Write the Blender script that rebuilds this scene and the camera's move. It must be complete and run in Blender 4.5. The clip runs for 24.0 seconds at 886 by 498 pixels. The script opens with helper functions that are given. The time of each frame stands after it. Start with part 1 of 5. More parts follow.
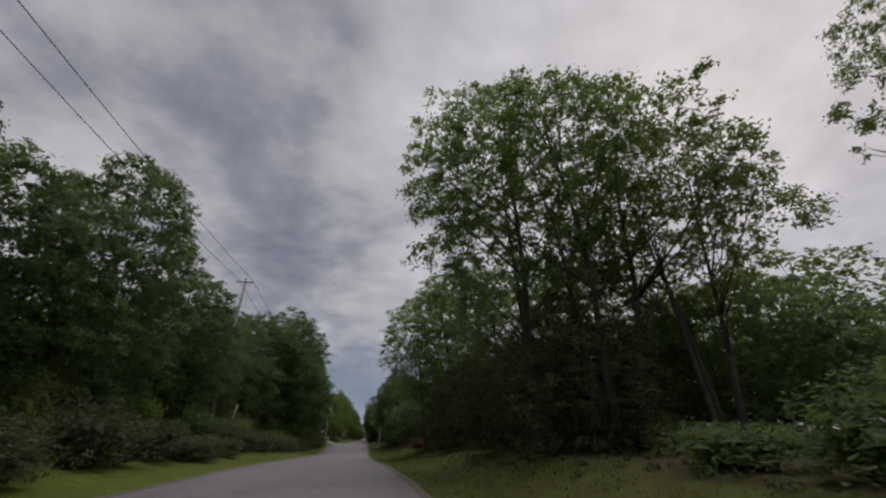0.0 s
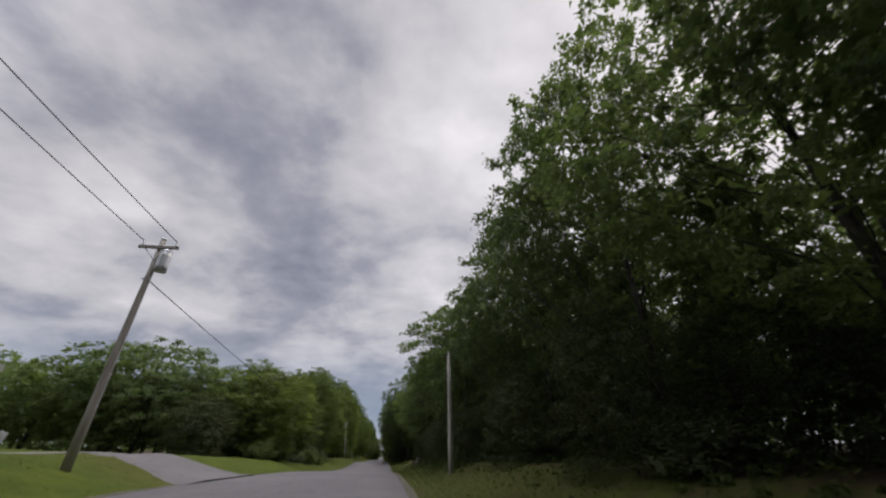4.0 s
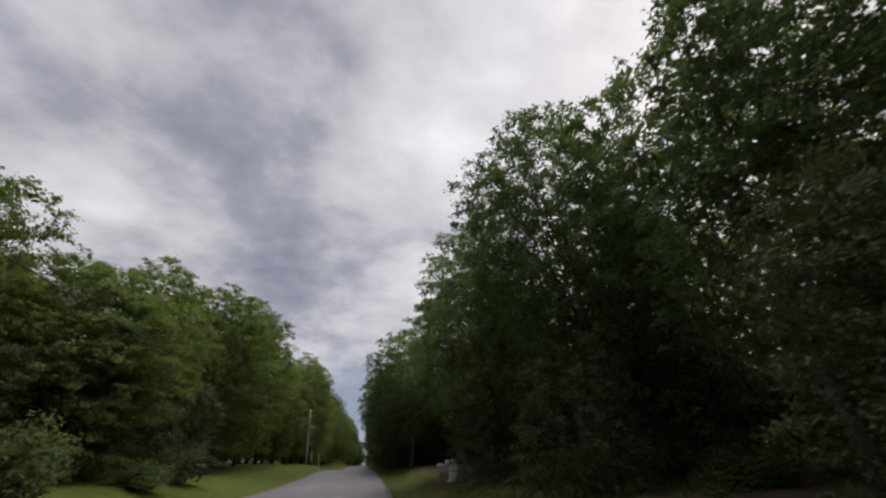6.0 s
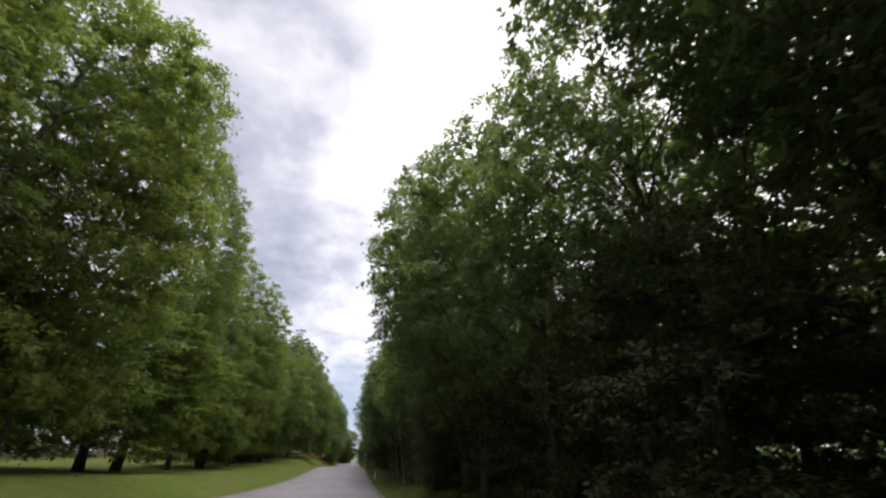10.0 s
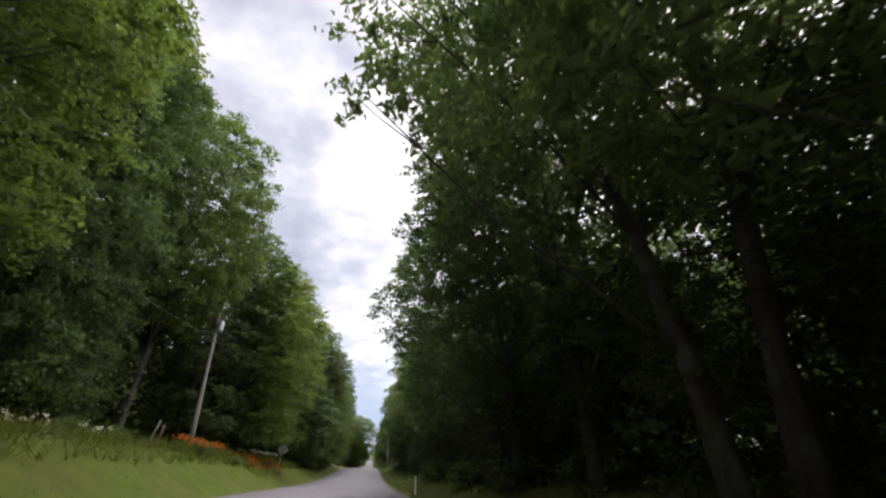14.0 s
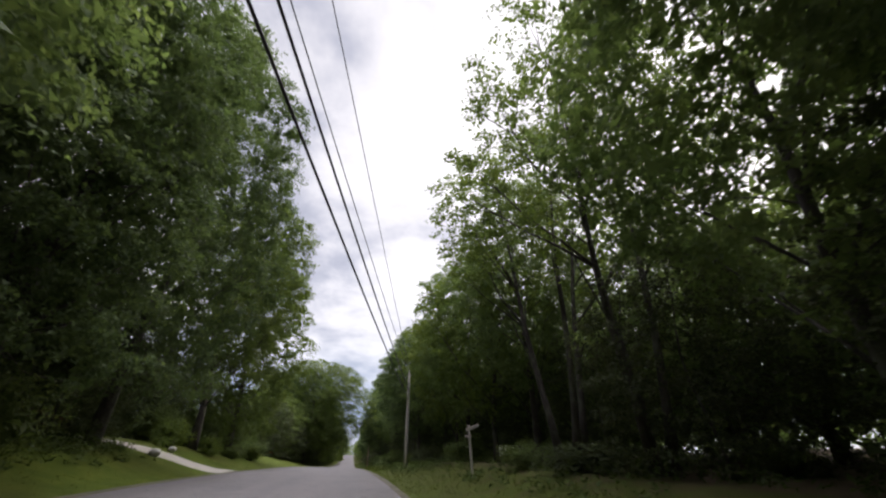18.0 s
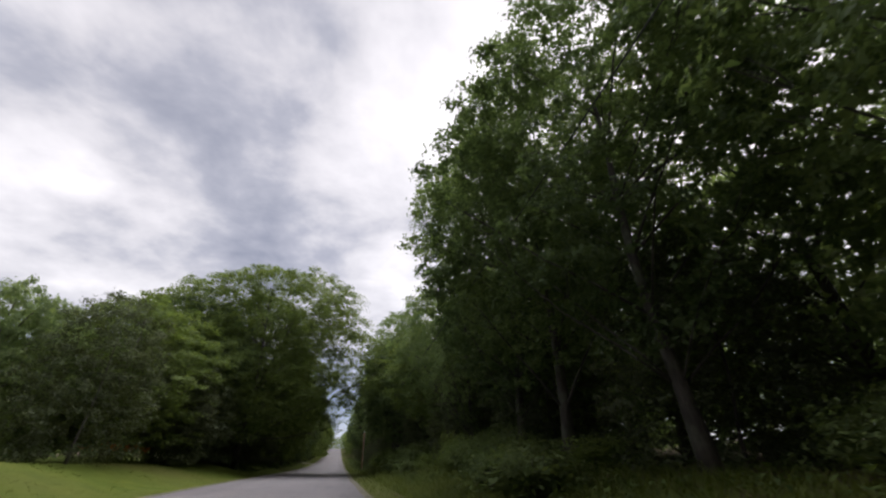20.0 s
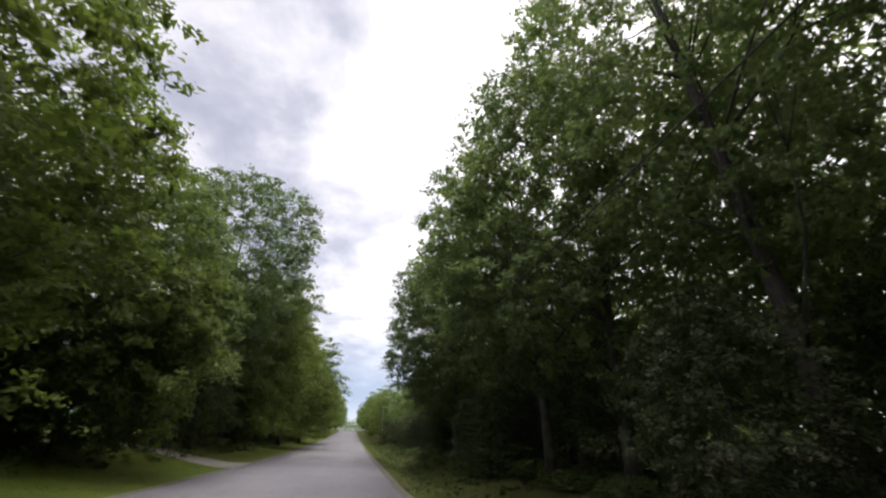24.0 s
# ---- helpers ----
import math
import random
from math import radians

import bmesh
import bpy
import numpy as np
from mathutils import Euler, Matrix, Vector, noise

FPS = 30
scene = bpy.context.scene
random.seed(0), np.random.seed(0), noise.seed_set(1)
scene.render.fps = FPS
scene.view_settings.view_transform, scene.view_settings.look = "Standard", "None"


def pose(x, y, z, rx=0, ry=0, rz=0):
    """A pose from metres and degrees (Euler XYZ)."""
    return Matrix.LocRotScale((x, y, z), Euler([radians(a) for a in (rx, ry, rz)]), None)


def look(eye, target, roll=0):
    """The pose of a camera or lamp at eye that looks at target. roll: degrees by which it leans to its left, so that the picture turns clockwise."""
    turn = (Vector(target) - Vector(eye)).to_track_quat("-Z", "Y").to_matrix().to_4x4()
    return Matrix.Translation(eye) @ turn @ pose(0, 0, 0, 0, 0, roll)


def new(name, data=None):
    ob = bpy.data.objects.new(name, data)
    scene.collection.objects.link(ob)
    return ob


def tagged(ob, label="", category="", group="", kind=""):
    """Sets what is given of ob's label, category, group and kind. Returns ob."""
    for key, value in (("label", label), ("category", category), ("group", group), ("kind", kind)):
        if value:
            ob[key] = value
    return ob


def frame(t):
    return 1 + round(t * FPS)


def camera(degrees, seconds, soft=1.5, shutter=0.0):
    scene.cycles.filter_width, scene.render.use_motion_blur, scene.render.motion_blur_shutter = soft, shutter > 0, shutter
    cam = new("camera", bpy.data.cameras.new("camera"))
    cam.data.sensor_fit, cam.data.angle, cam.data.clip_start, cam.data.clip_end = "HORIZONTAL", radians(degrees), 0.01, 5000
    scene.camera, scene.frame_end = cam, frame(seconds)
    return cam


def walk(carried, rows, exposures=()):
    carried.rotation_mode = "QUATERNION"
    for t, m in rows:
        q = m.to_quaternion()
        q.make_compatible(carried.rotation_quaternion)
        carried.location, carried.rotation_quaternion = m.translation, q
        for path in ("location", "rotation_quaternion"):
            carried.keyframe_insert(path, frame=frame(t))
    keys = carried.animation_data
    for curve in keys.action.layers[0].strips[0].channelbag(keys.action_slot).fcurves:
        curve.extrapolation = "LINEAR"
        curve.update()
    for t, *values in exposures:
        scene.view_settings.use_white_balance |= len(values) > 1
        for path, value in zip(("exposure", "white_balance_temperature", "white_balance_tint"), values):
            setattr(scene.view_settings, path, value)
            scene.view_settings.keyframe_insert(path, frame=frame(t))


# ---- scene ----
# ---------------------------------------------------------------- camera
cam = camera(99.0, 24.0, soft=2.25, shutter=0.05)


def cosmix(y, knots):
    """Smooth height through (y, z) knots."""
    if y <= knots[0][0]:
        return knots[0][1]
    for (a, za), (b, zb) in zip(knots, knots[1:]):
        if y <= b:
            s = (y - a) / (b - a)
            return za + (zb - za) * (0.5 - 0.5 * math.cos(math.pi * s))
    return knots[-1][1]


def road_z(y):
    """Height of the road along its length: gentle crests, then a long dip and a rise."""
    if y < 429:
        return 0.4 * math.cos(2 * math.pi * (y - 117) / 104)
    return cosmix(y, ((429, 0.4), (545, -1.2), (780, 3.2), (1000, 3.4)))


def ride(x, y, yaw, pitch, roll):
    return pose(x, y, road_z(y) + EYE, 0, 0, yaw) @ pose(0, 0, 0, 90 + pitch) @ pose(0, 0, 0, 0, 0, roll)


EYE = 1.35
# seconds, x, y, yaw, pitch, roll
ROWS = [
    (0.0, -0.06, -0.00, -10.72, 26.63, -0.38),
    (0.5, -0.02, 11.82, -12.49, 27.68, -0.60),
    (1.0, -0.01, 23.64, -12.79, 27.52, -0.38),
    (1.5, 0.03, 35.44, -8.36, 27.60, -0.51),
    (2.0, 0.06, 47.21, -12.93, 26.66, -0.42),
    (2.5, 0.10, 58.92, -12.11, 27.62, -0.18),
    (3.0, 0.08, 70.57, -8.27, 28.28, -0.43),
    (3.5, -0.01, 82.16, -8.01, 28.53, -0.85),
    (5.5, 0.06, 128.50, -11.20, 29.77, -0.74),
    (6.0, 0.11, 140.08, -11.00, 29.37, -1.60),
    (6.5, 0.10, 151.66, -11.16, 29.24, -1.72),
    (7.0, 0.01, 163.21, -9.77, 29.49, -0.73),
    (7.5, -0.01, 174.70, -10.33, 29.85, 0.62),
    (8.0, 0.02, 186.12, -12.05, 28.70, -0.61),
    (8.5, 0.02, 197.46, -13.48, 28.46, -0.49),
    (9.0, -0.00, 208.70, -13.82, 28.47, -0.65),
    (9.5, -0.06, 219.82, -12.16, 29.33, 0.11),
    (10.0, -0.10, 230.83, -11.57, 29.22, -0.17),
    (10.5, -0.08, 241.76, -12.32, 29.51, -0.27),
    (11.0, -0.08, 252.66, -12.88, 29.32, 0.11),
    (11.5, -0.04, 263.55, -13.41, 28.71, -0.34),
    (13.5, 0.01, 307.13, -10.02, 29.78, -0.71),
    (14.0, 0.07, 318.03, -10.19, 29.21, -1.59),
    (14.5, 0.06, 328.88, -10.76, 29.07, -0.63),
    (15.0, 0.07, 339.66, -11.58, 28.82, -0.56),
    (15.5, 0.04, 350.39, -12.30, 29.25, -1.11),
    (16.0, 0.02, 361.08, -13.12, 29.43, -0.63),
    (16.5, -0.01, 371.72, -11.45, 29.80, 0.61),
    (17.0, 0.06, 382.28, -9.92, 29.34, -1.44),
    (17.5, -0.06, 392.77, -10.16, 29.53, 0.23),
    (18.0, -0.09, 403.22, -11.90, 28.94, 0.30),
    (18.5, -0.09, 413.63, -13.34, 29.41, -0.01),
    (20.5, 0.00, 455.30, -14.09, 27.46, -0.97),
    (21.0, -0.02, 465.71, -9.58, 27.39, -0.09),
    (21.5, -0.03, 476.08, -11.04, 26.66, -0.26),
    (22.0, -0.00, 486.42, -13.49, 26.35, -0.67),
    (22.5, 0.02, 496.75, -10.60, 25.64, -0.79),
    (23.0, 0.01, 507.07, -9.99, 25.83, -0.63),
    (23.5, -0.04, 517.36, -11.00, 26.09, -0.30),
    (24.0, -0.14, 527.61, -12.16, 26.46, 0.12),
]
walk(cam, [(r[0], ride(*r[1:])) for r in ROWS],
     exposures=[(t, e, 6600, 16) for t, e in ((0.0, 0.05), (1.0, 0.50), (2.0, 0.50), (3.0, 0.48), (3.5, 0.42), (6.0, 0.52), (7.0, 0.42), (8.0, 0.78), (9.0, 1.27), (11.5, 1.50), (14.0, 1.57), (17.0, 1.25), (18.5, 1.32), (20.5, 1.0), (21.0, 1.1), (22.0, 1.72), (23.0, 1.58), (24.0, 1.48))])

# ---------------------------------------------------------------- sky and sun
SUN_AZ, SUN_EL = radians(58), radians(40)      # to the right of the road's direction
SUN = Vector((math.sin(SUN_AZ) * math.cos(SUN_EL), math.cos(SUN_AZ) * math.cos(SUN_EL), math.sin(SUN_EL)))


class Nodes:
    """Short hand for node trees."""

    def __init__(self, tree):
        self.tree = tree
        tree.nodes.clear()

    def add(self, kind, **inputs):
        n = self.tree.nodes.new(kind)
        for k, v in inputs.items():
            key = int(k[1:]) if k[0] == "i" and k[1:].isdigit() else k.replace("_", " ")
            self.set(n, key, v)
        return n

    def set(self, n, key, v):
        if isinstance(v, bpy.types.NodeSocket):
            self.tree.links.new(v, n.inputs[key])
        else:
            n.inputs[key].default_value = v

    def math(self, op, a, b=0.0, clamp=False):
        n = self.tree.nodes.new("ShaderNodeMath")
        n.operation, n.use_clamp = op, clamp
        self.set(n, 0, a), self.set(n, 1, b)
        return n.outputs[0]

    def vec(self, op, a, b=(0, 0, 0)):
        n = self.tree.nodes.new("ShaderNodeVectorMath")
        n.operation = op
        self.set(n, 0, a), self.set(n, 1, b)
        return n.outputs["Value"] if op in ("DOT_PRODUCT", "LENGTH") else n.outputs[0]

    def mix(self, fac, a, b, kind="MIX"):
        n = self.tree.nodes.new("ShaderNodeMix")
        n.data_type, n.blend_type = "RGBA", kind
        self.set(n, 0, fac), self.set(n, 6, a), self.set(n, 7, b)
        return n.outputs[2]

    def ramp(self, fac, *stops):
        n = self.tree.nodes.new("ShaderNodeValToRGB")
        self.set(n, 0, fac)
        e = n.color_ramp.elements
        while len(e) < len(stops):
            e.new(0.5)
        for el, (p, c) in zip(e, stops):
            el.position, el.color = p, (*c, 1) if isinstance(c, tuple) else (c, c, c, 1)
        return n.outputs[0]

    def range(self, v, a, b, c=0.0, d=1.0):
        n = self.tree.nodes.new("ShaderNodeMapRange")
        n.interpolation_type = "SMOOTHSTEP"
        for i, q in enumerate((v, a, b, c, d)):
            self.set(n, i, q)
        return n.outputs[0]

    def noise(self, vector, scale, detail=4.0, rough=0.55, warp=0.0):
        n = self.tree.nodes.new("ShaderNodeTexNoise")
        self.set(n, "Vector", vector), self.set(n, "Scale", scale), self.set(n, "Detail", detail)
        self.set(n, "Roughness", rough), self.set(n, "Distortion", warp)
        return n.outputs[0]


world = bpy.data.worlds.new("sky")
scene.world = world
world.use_nodes = True
w = Nodes(world.node_tree)
way = w.vec("NORMALIZE", w.add("ShaderNodeTexCoord").outputs["Generated"])
up = w.add("ShaderNodeSeparateXYZ", Vector=way).outputs[2]
lift = w.math("ADD", w.math("MAXIMUM", up, 0.0), 0.27)
flat = w.vec("DIVIDE", way, w.add("ShaderNodeCombineXYZ", X=lift, Y=lift, Z=lift).outputs[0])
flat = w.vec("MULTIPLY", flat, (1.0, 1.05, 0.0))
big = w.noise(w.vec("ADD", flat, (3.1, 0.4, 0)), 1.0, 4, 0.5, 0.2)
small = w.noise(w.vec("ADD", flat, (1.3, 7.7, 2.0)), 2.9, 5, 0.52, 0.2)
wisp = w.noise(w.vec("ADD", flat, (5.3, 2.7, 4.0)), 7.5, 4, 0.55, 0.2)
billow = w.math("ADD", w.math("MULTIPLY", big, 0.46), w.math("ADD", w.math("MULTIPLY", small, 0.38), w.math("MULTIPLY", wisp, 0.16)))
# thinner, brighter cloud round the hidden sun
glow = w.range(w.vec("DOT_PRODUCT", way, tuple(SUN)), 0.45, 0.97)
bright = w.math("ADD", billow, w.math("MULTIPLY", glow, 0.125))
cloud = w.ramp(bright, (0.37, (0.15, 0.163, 0.198)), (0.46, (0.245, 0.256, 0.287)), (0.53, (0.385, 0.389, 0.402)), (0.62, (0.51, 0.512, 0.518)), (0.72, (0.66, 0.661, 0.664)))
low = w.range(up, 0.02, 0.30)
cloud = w.mix(low, w.mix(w.range(up, 0.0, 0.10), (0.30, 0.34, 0.40, 1), (0.145, 0.195, 0.275, 1)), cloud)
sky = w.add("ShaderNodeTexSky")
sky.sky_type, sky.sun_disc, sky.sun_elevation, sky.sun_rotation = "NISHITA", False, SUN_EL, SUN_AZ
blue = w.vec("SCALE", sky.outputs[0])
blue.node.inputs["Scale"].default_value = 0.1
shown = w.mix(0.9, blue, cloud)
# sky outside the view brightened overhead and behind, added to light the trees
shown = w.vec("SCALE", shown)
over = w.range(up, 0.89, 0.985, 1.0, 13.0)
back = w.range(w.vec("DOT_PRODUCT", way, (-0.8, -0.42, 0.42)), 0.45, 0.95, 1.0, 2.0)
w.set(shown.node, "Scale", w.math("MULTIPLY", over, back))
w.add("ShaderNodeOutputWorld", Surface=w.add("ShaderNodeBackground", Color=shown, Strength=1.0).outputs[0])

sun = new("sun", bpy.data.lights.new("sun", "SUN"))
sun.data.energy, sun.data.angle, sun.data.color = 0.6, radians(20), (1.0, 0.96, 0.90)
sun.matrix_world = look(SUN * 100, (0, 0, 0))

# ---------------------------------------------------------------- materials


def material(name, build, rough=0.8):
    m = bpy.data.materials.new(name)
    m.use_nodes = True
    n = Nodes(m.node_tree)
    out = n.add("ShaderNodeOutputMaterial")
    n.set(out, 0, build(n))
    return m


def place(n):
    return n.add("ShaderNodeNewGeometry").outputs["Position"]


def bump(n, height, strength, distance=0.02):
    b = n.add("ShaderNodeBump", Height=height, Strength=strength, Distance=distance)
    return b.outputs[0]


def principled(n, color, rough=0.8, metal=0.0, normal=None, **more):
    p = n.add("ShaderNodeBsdfPrincipled", Base_Color=color, Roughness=rough, Metallic=metal)
    if normal is not None:
        n.set(p, "Normal", normal)
    for k, v in more.items():
        n.set(p, k.replace("_", " "), v)
    return p.outputs[0]


def leaf_material(name, dark, mid, light, thin=0.5):
    def build(n):
        one = n.add("ShaderNodeNewGeometry").outputs["Random Per Island"]
        whole = n.add("ShaderNodeObjectInfo").outputs["Random"]
        patch = n.noise(place(n), 0.42, 3)
        v = n.math("ADD", n.math("MULTIPLY", one, 0.3), n.math("MULTIPLY", patch, 0.7))
        c = n.ramp(v, (0.15, dark), (0.5, mid), (0.85, light))
        c = n.mix(n.math("MULTIPLY", whole, 0.5), c, n.mix(1.0, c, (0.72, 0.80, 0.62, 1), "MULTIPLY"))
        face = principled(n, c, n.math("ADD", 0.5, n.math("MULTIPLY", one, 0.25)), Specular_IOR_Level=0.16)
        behind = n.add("ShaderNodeBsdfTranslucent", Color=n.mix(1.0, c, (1.25, 1.25, 0.75, 1), "MULTIPLY")).outputs[0]
        return n.add("ShaderNodeMixShader", i0=thin, i1=face, i2=behind).outputs[0]
    return material(name, build)


maple_leaf = leaf_material("maple_leaf", (0.053, 0.078, 0.023), (0.099, 0.138, 0.041), (0.177, 0.217, 0.065))
oak_leaf = leaf_material("oak_leaf", (0.070, 0.107, 0.045), (0.129, 0.178, 0.075), (0.223, 0.275, 0.116))
bright_leaf = leaf_material("ash_leaf", (0.063, 0.097, 0.027), (0.121, 0.164, 0.046), (0.206, 0.238, 0.067))
bush_leaf = leaf_material("bush_leaf", (0.048, 0.071, 0.027), (0.094, 0.127, 0.048), (0.167, 0.198, 0.075))
grass_blade = leaf_material("grass_blade", (0.045, 0.060, 0.014), (0.075, 0.095, 0.020), (0.115, 0.125, 0.030), 0.4)
fern_leaf = leaf_material("fern_leaf", (0.028, 0.044, 0.014), (0.055, 0.080, 0.022), (0.095, 0.125, 0.036), 0.4)
lily_leaf = leaf_material("lily_petal", (0.30, 0.075, 0.012), (0.42, 0.11, 0.016), (0.5, 0.16, 0.03), 0.3)
white_petal = leaf_material("white_petal", (0.5, 0.5, 0.45), (0.65, 0.63, 0.58), (0.75, 0.72, 0.70), 0.3)
# understory leaf colour, darkened to stand in for shade under the trees
shaded_leaf = leaf_material("shaded_leaf", (0.032, 0.044, 0.021), (0.060, 0.074, 0.036), (0.104, 0.113, 0.054), 0.35)
elm_leaf = leaf_material("elm_leaf", (0.041, 0.070, 0.032), (0.082, 0.116, 0.052), (0.131, 0.179, 0.081))
red_leaf = leaf_material("red_brush", (0.030, 0.018, 0.010), (0.052, 0.028, 0.014), (0.080, 0.045, 0.022), 0.3)


def bark_build(a, b):
    def build(n):
        p = n.vec("MULTIPLY", place(n), (1, 1, 0.18))
        ridge = n.noise(p, 9.0, 6, 0.65, 0.6)
        blotch = n.noise(place(n), 1.6, 3)
        c = n.mix(n.ramp(ridge, (0.35, 0.0), (0.65, 1.0)), a, b)
        c = n.mix(n.ramp(blotch, (0.5, 0.0), (0.72, 0.5)), c, (0.13, 0.15, 0.10, 1))
        return principled(n, c, 0.9, normal=bump(n, ridge, 0.8, 0.04))
    return build


bark = material("bark", bark_build((0.02, 0.016, 0.013, 1), (0.06, 0.05, 0.04, 1)))
pale_bark = material("birch_bark", bark_build((0.22, 0.20, 0.17, 1), (0.52, 0.49, 0.44, 1)))


def asphalt_build(n):
    p = place(n)
    grit = n.noise(p, 55.0, 3, 0.7)
    stain = n.noise(n.vec("MULTIPLY", p, (1.0, 0.12, 1.0)), 0.9, 5, 0.6)
    wide = n.noise(p, 0.16, 3)
    c = n.ramp(grit, (0.3, (0.084, 0.075, 0.074)), (0.7, (0.163, 0.148, 0.145)))
    c = n.mix(n.ramp(stain, (0.40, 0.55), (0.62, 0.0)), c, (0.088, 0.084, 0.086, 1))
    c = n.mix(n.ramp(wide, (0.45, 0.0), (0.7, 0.35)), c, (0.192, 0.180, 0.176, 1))
    cell = n.add("ShaderNodeTexVoronoi", Vector=n.vec("ADD", n.vec("MULTIPLY", p, (0.5, 0.22, 1)), n.add("ShaderNodeTexNoise", Vector=p, Scale=1.5).outputs["Color"]), Scale=1.0)
    cell.feature = "DISTANCE_TO_EDGE"
    crack = n.ramp(cell.outputs["Distance"], (0.0, 1.0), (0.016, 0.0))
    c = n.mix(n.math("MULTIPLY", crack, 0.7), c, (0.04, 0.04, 0.042, 1))
    return principled(n, c, 0.86, normal=bump(n, grit, 0.5, 0.01))


asphalt = material("worn_asphalt", asphalt_build)


def earth_build(n):
    p = place(n)
    x = n.add("ShaderNodeSeparateXYZ", Vector=p).outputs[0]
    fine, mid, wide = n.noise(p, 14.0, 4, 0.7), n.noise(p, 1.3, 4), n.noise(p, 0.12, 3)
    lawn = n.ramp(n.math("ADD", n.math("MULTIPLY", fine, 0.5), n.math("MULTIPLY", mid, 0.5)), (0.3, (0.036, 0.057, 0.007)), (0.5, (0.062, 0.085, 0.011)), (0.72, (0.100, 0.113, 0.018)))
    lawn = n.mix(n.ramp(wide, (0.45, 0.0), (0.7, 0.5)), lawn, (0.085, 0.075, 0.026, 1))
    litter = n.ramp(n.math("ADD", n.math("MULTIPLY", fine, 0.6), n.math("MULTIPLY", mid, 0.4)), (0.3, (0.022, 0.017, 0.011)), (0.7, (0.085, 0.06, 0.035)))
    wob = n.math("MULTIPLY", n.math("SUBTRACT", mid, 0.5), 5.0)
    xx = n.math("ADD", x, wob)
    # browner grass on the woods side, darkened further for the trees' shade
    verge = n.math("MULTIPLY", n.range(x, 0.2, 1.0), n.range(mid, 0.40, 0.64, 0.3, 0.8))
    lawn = n.mix(verge, lawn, n.ramp(fine, (0.3, (0.030, 0.030, 0.010)), (0.7, (0.066, 0.056, 0.022))))
    woods = n.math("MAXIMUM", n.math("MULTIPLY", n.range(xx, 5.0, 8.5), n.range(x, 420.0, 360.0)), n.math("MULTIPLY", n.range(xx, -30.0, -36.0), n.range(x, -62.0, -52.0)))
    c = n.mix(woods, lawn, litter)
    return principled(n, c, 0.95, normal=bump(n, n.math("ADD", fine, mid), 0.7, 0.06), Specular_IOR_Level=0.12)


earth = material("grass_and_litter", earth_build)


def speckled(a, b, scale, rough, metal=0.0, bumpy=0.3, streak=(1, 1, 1)):
    def build(n):
        p = n.vec("MULTIPLY", place(n), streak)
        f, g = n.noise(p, scale, 5, 0.65), n.noise(p, scale * 0.13, 3)
        c = n.ramp(n.math("ADD", n.math("MULTIPLY", f, 0.6), n.math("MULTIPLY", g, 0.4)), (0.32, a), (0.68, b))
        return principled(n, c, rough, metal, normal=bump(n, f, bumpy, 0.01))
    return build


pole_wood = material("weathered_pole", speckled((0.17, 0.15, 0.13), (0.40, 0.37, 0.33), 14, 0.9, 0, 0.5, (1, 1, 0.06)))
brown_wood = material("brown_pole", speckled((0.13, 0.075, 0.045), (0.27, 0.17, 0.11), 14, 0.9, 0, 0.5, (1, 1, 0.06)))
grey_metal = material("galvanised_steel", speckled((0.42, 0.43, 0.44), (0.58, 0.59, 0.60), 9, 0.5, 0.6, 0.1))
dull_metal = material("sign_back", speckled((0.30, 0.30, 0.31), (0.46, 0.46, 0.47), 6, 0.55, 0.3, 0.1))
black_wire = material("black_cable", speckled((0.012, 0.012, 0.013), (0.03, 0.03, 0.03), 20, 0.7))
white_paint = material("white_paint", speckled((0.62, 0.62, 0.6), (0.80, 0.80, 0.78), 5, 0.6))
red_paint = material("red_paint", speckled((0.20, 0.03, 0.025), (0.32, 0.06, 0.045), 5, 0.7))
tan_siding = material("tan_siding", speckled((0.42, 0.36, 0.27), (0.55, 0.48, 0.37), 4, 0.7))
roof_felt = material("roof_shingle", speckled((0.20, 0.17, 0.15), (0.33, 0.29, 0.26), 10, 0.9))
dark_glass = material("dark_glass", lambda n: principled(n, (0.02, 0.025, 0.03, 1), 0.08))
grey_stone = material("grey_stone", speckled((0.26, 0.25, 0.23), (0.48, 0.47, 0.44), 8, 0.85, 0, 0.5))
brown_stone = material("brown_stone", speckled((0.16, 0.09, 0.07), (0.28, 0.17, 0.13), 8, 0.85, 0, 0.5))
orange_paint = material("orange_sign", speckled((0.62, 0.22, 0.02), (0.78, 0.32, 0.03), 6, 0.5))
shoulder = material("shoulder_grit", speckled((0.035, 0.034, 0.018), (0.115, 0.10, 0.07), 7, 0.95, 0, 0.6))
track_gravel = material("worn_gravel", speckled((0.10, 0.09, 0.07), (0.21, 0.19, 0.155), 22, 0.95, 0, 0.6))
gravel = material("pale_gravel", speckled((0.20, 0.185, 0.165), (0.36, 0.335, 0.30), 22, 0.95, 0, 0.6))

# ---------------------------------------------------------------- ground and road
TILT = 0.034          # the road leans slightly to the verge side, to fit the camera's view
# y, left edge, right edge
EDGES = ((-80, -5.2, 1.4), (15, -5.2, 1.4), (36, -5.6, 0.7), (62, -6.3, 0.6), (90, -7.3, 0.75), (115, -7.2, 1.0), (150, -6.9, 1.35), (178, -6.8, 1.9),
         (245, -6.8, 1.6), (335, -6.8, 1.7), (400, -6.7, 1.75), (440, -6.2, 1.4), (475, -5.8, 0.95), (500, -5.5, 1.2), (545, -5.2, 1.4), (1010, -5.2, 1.5))


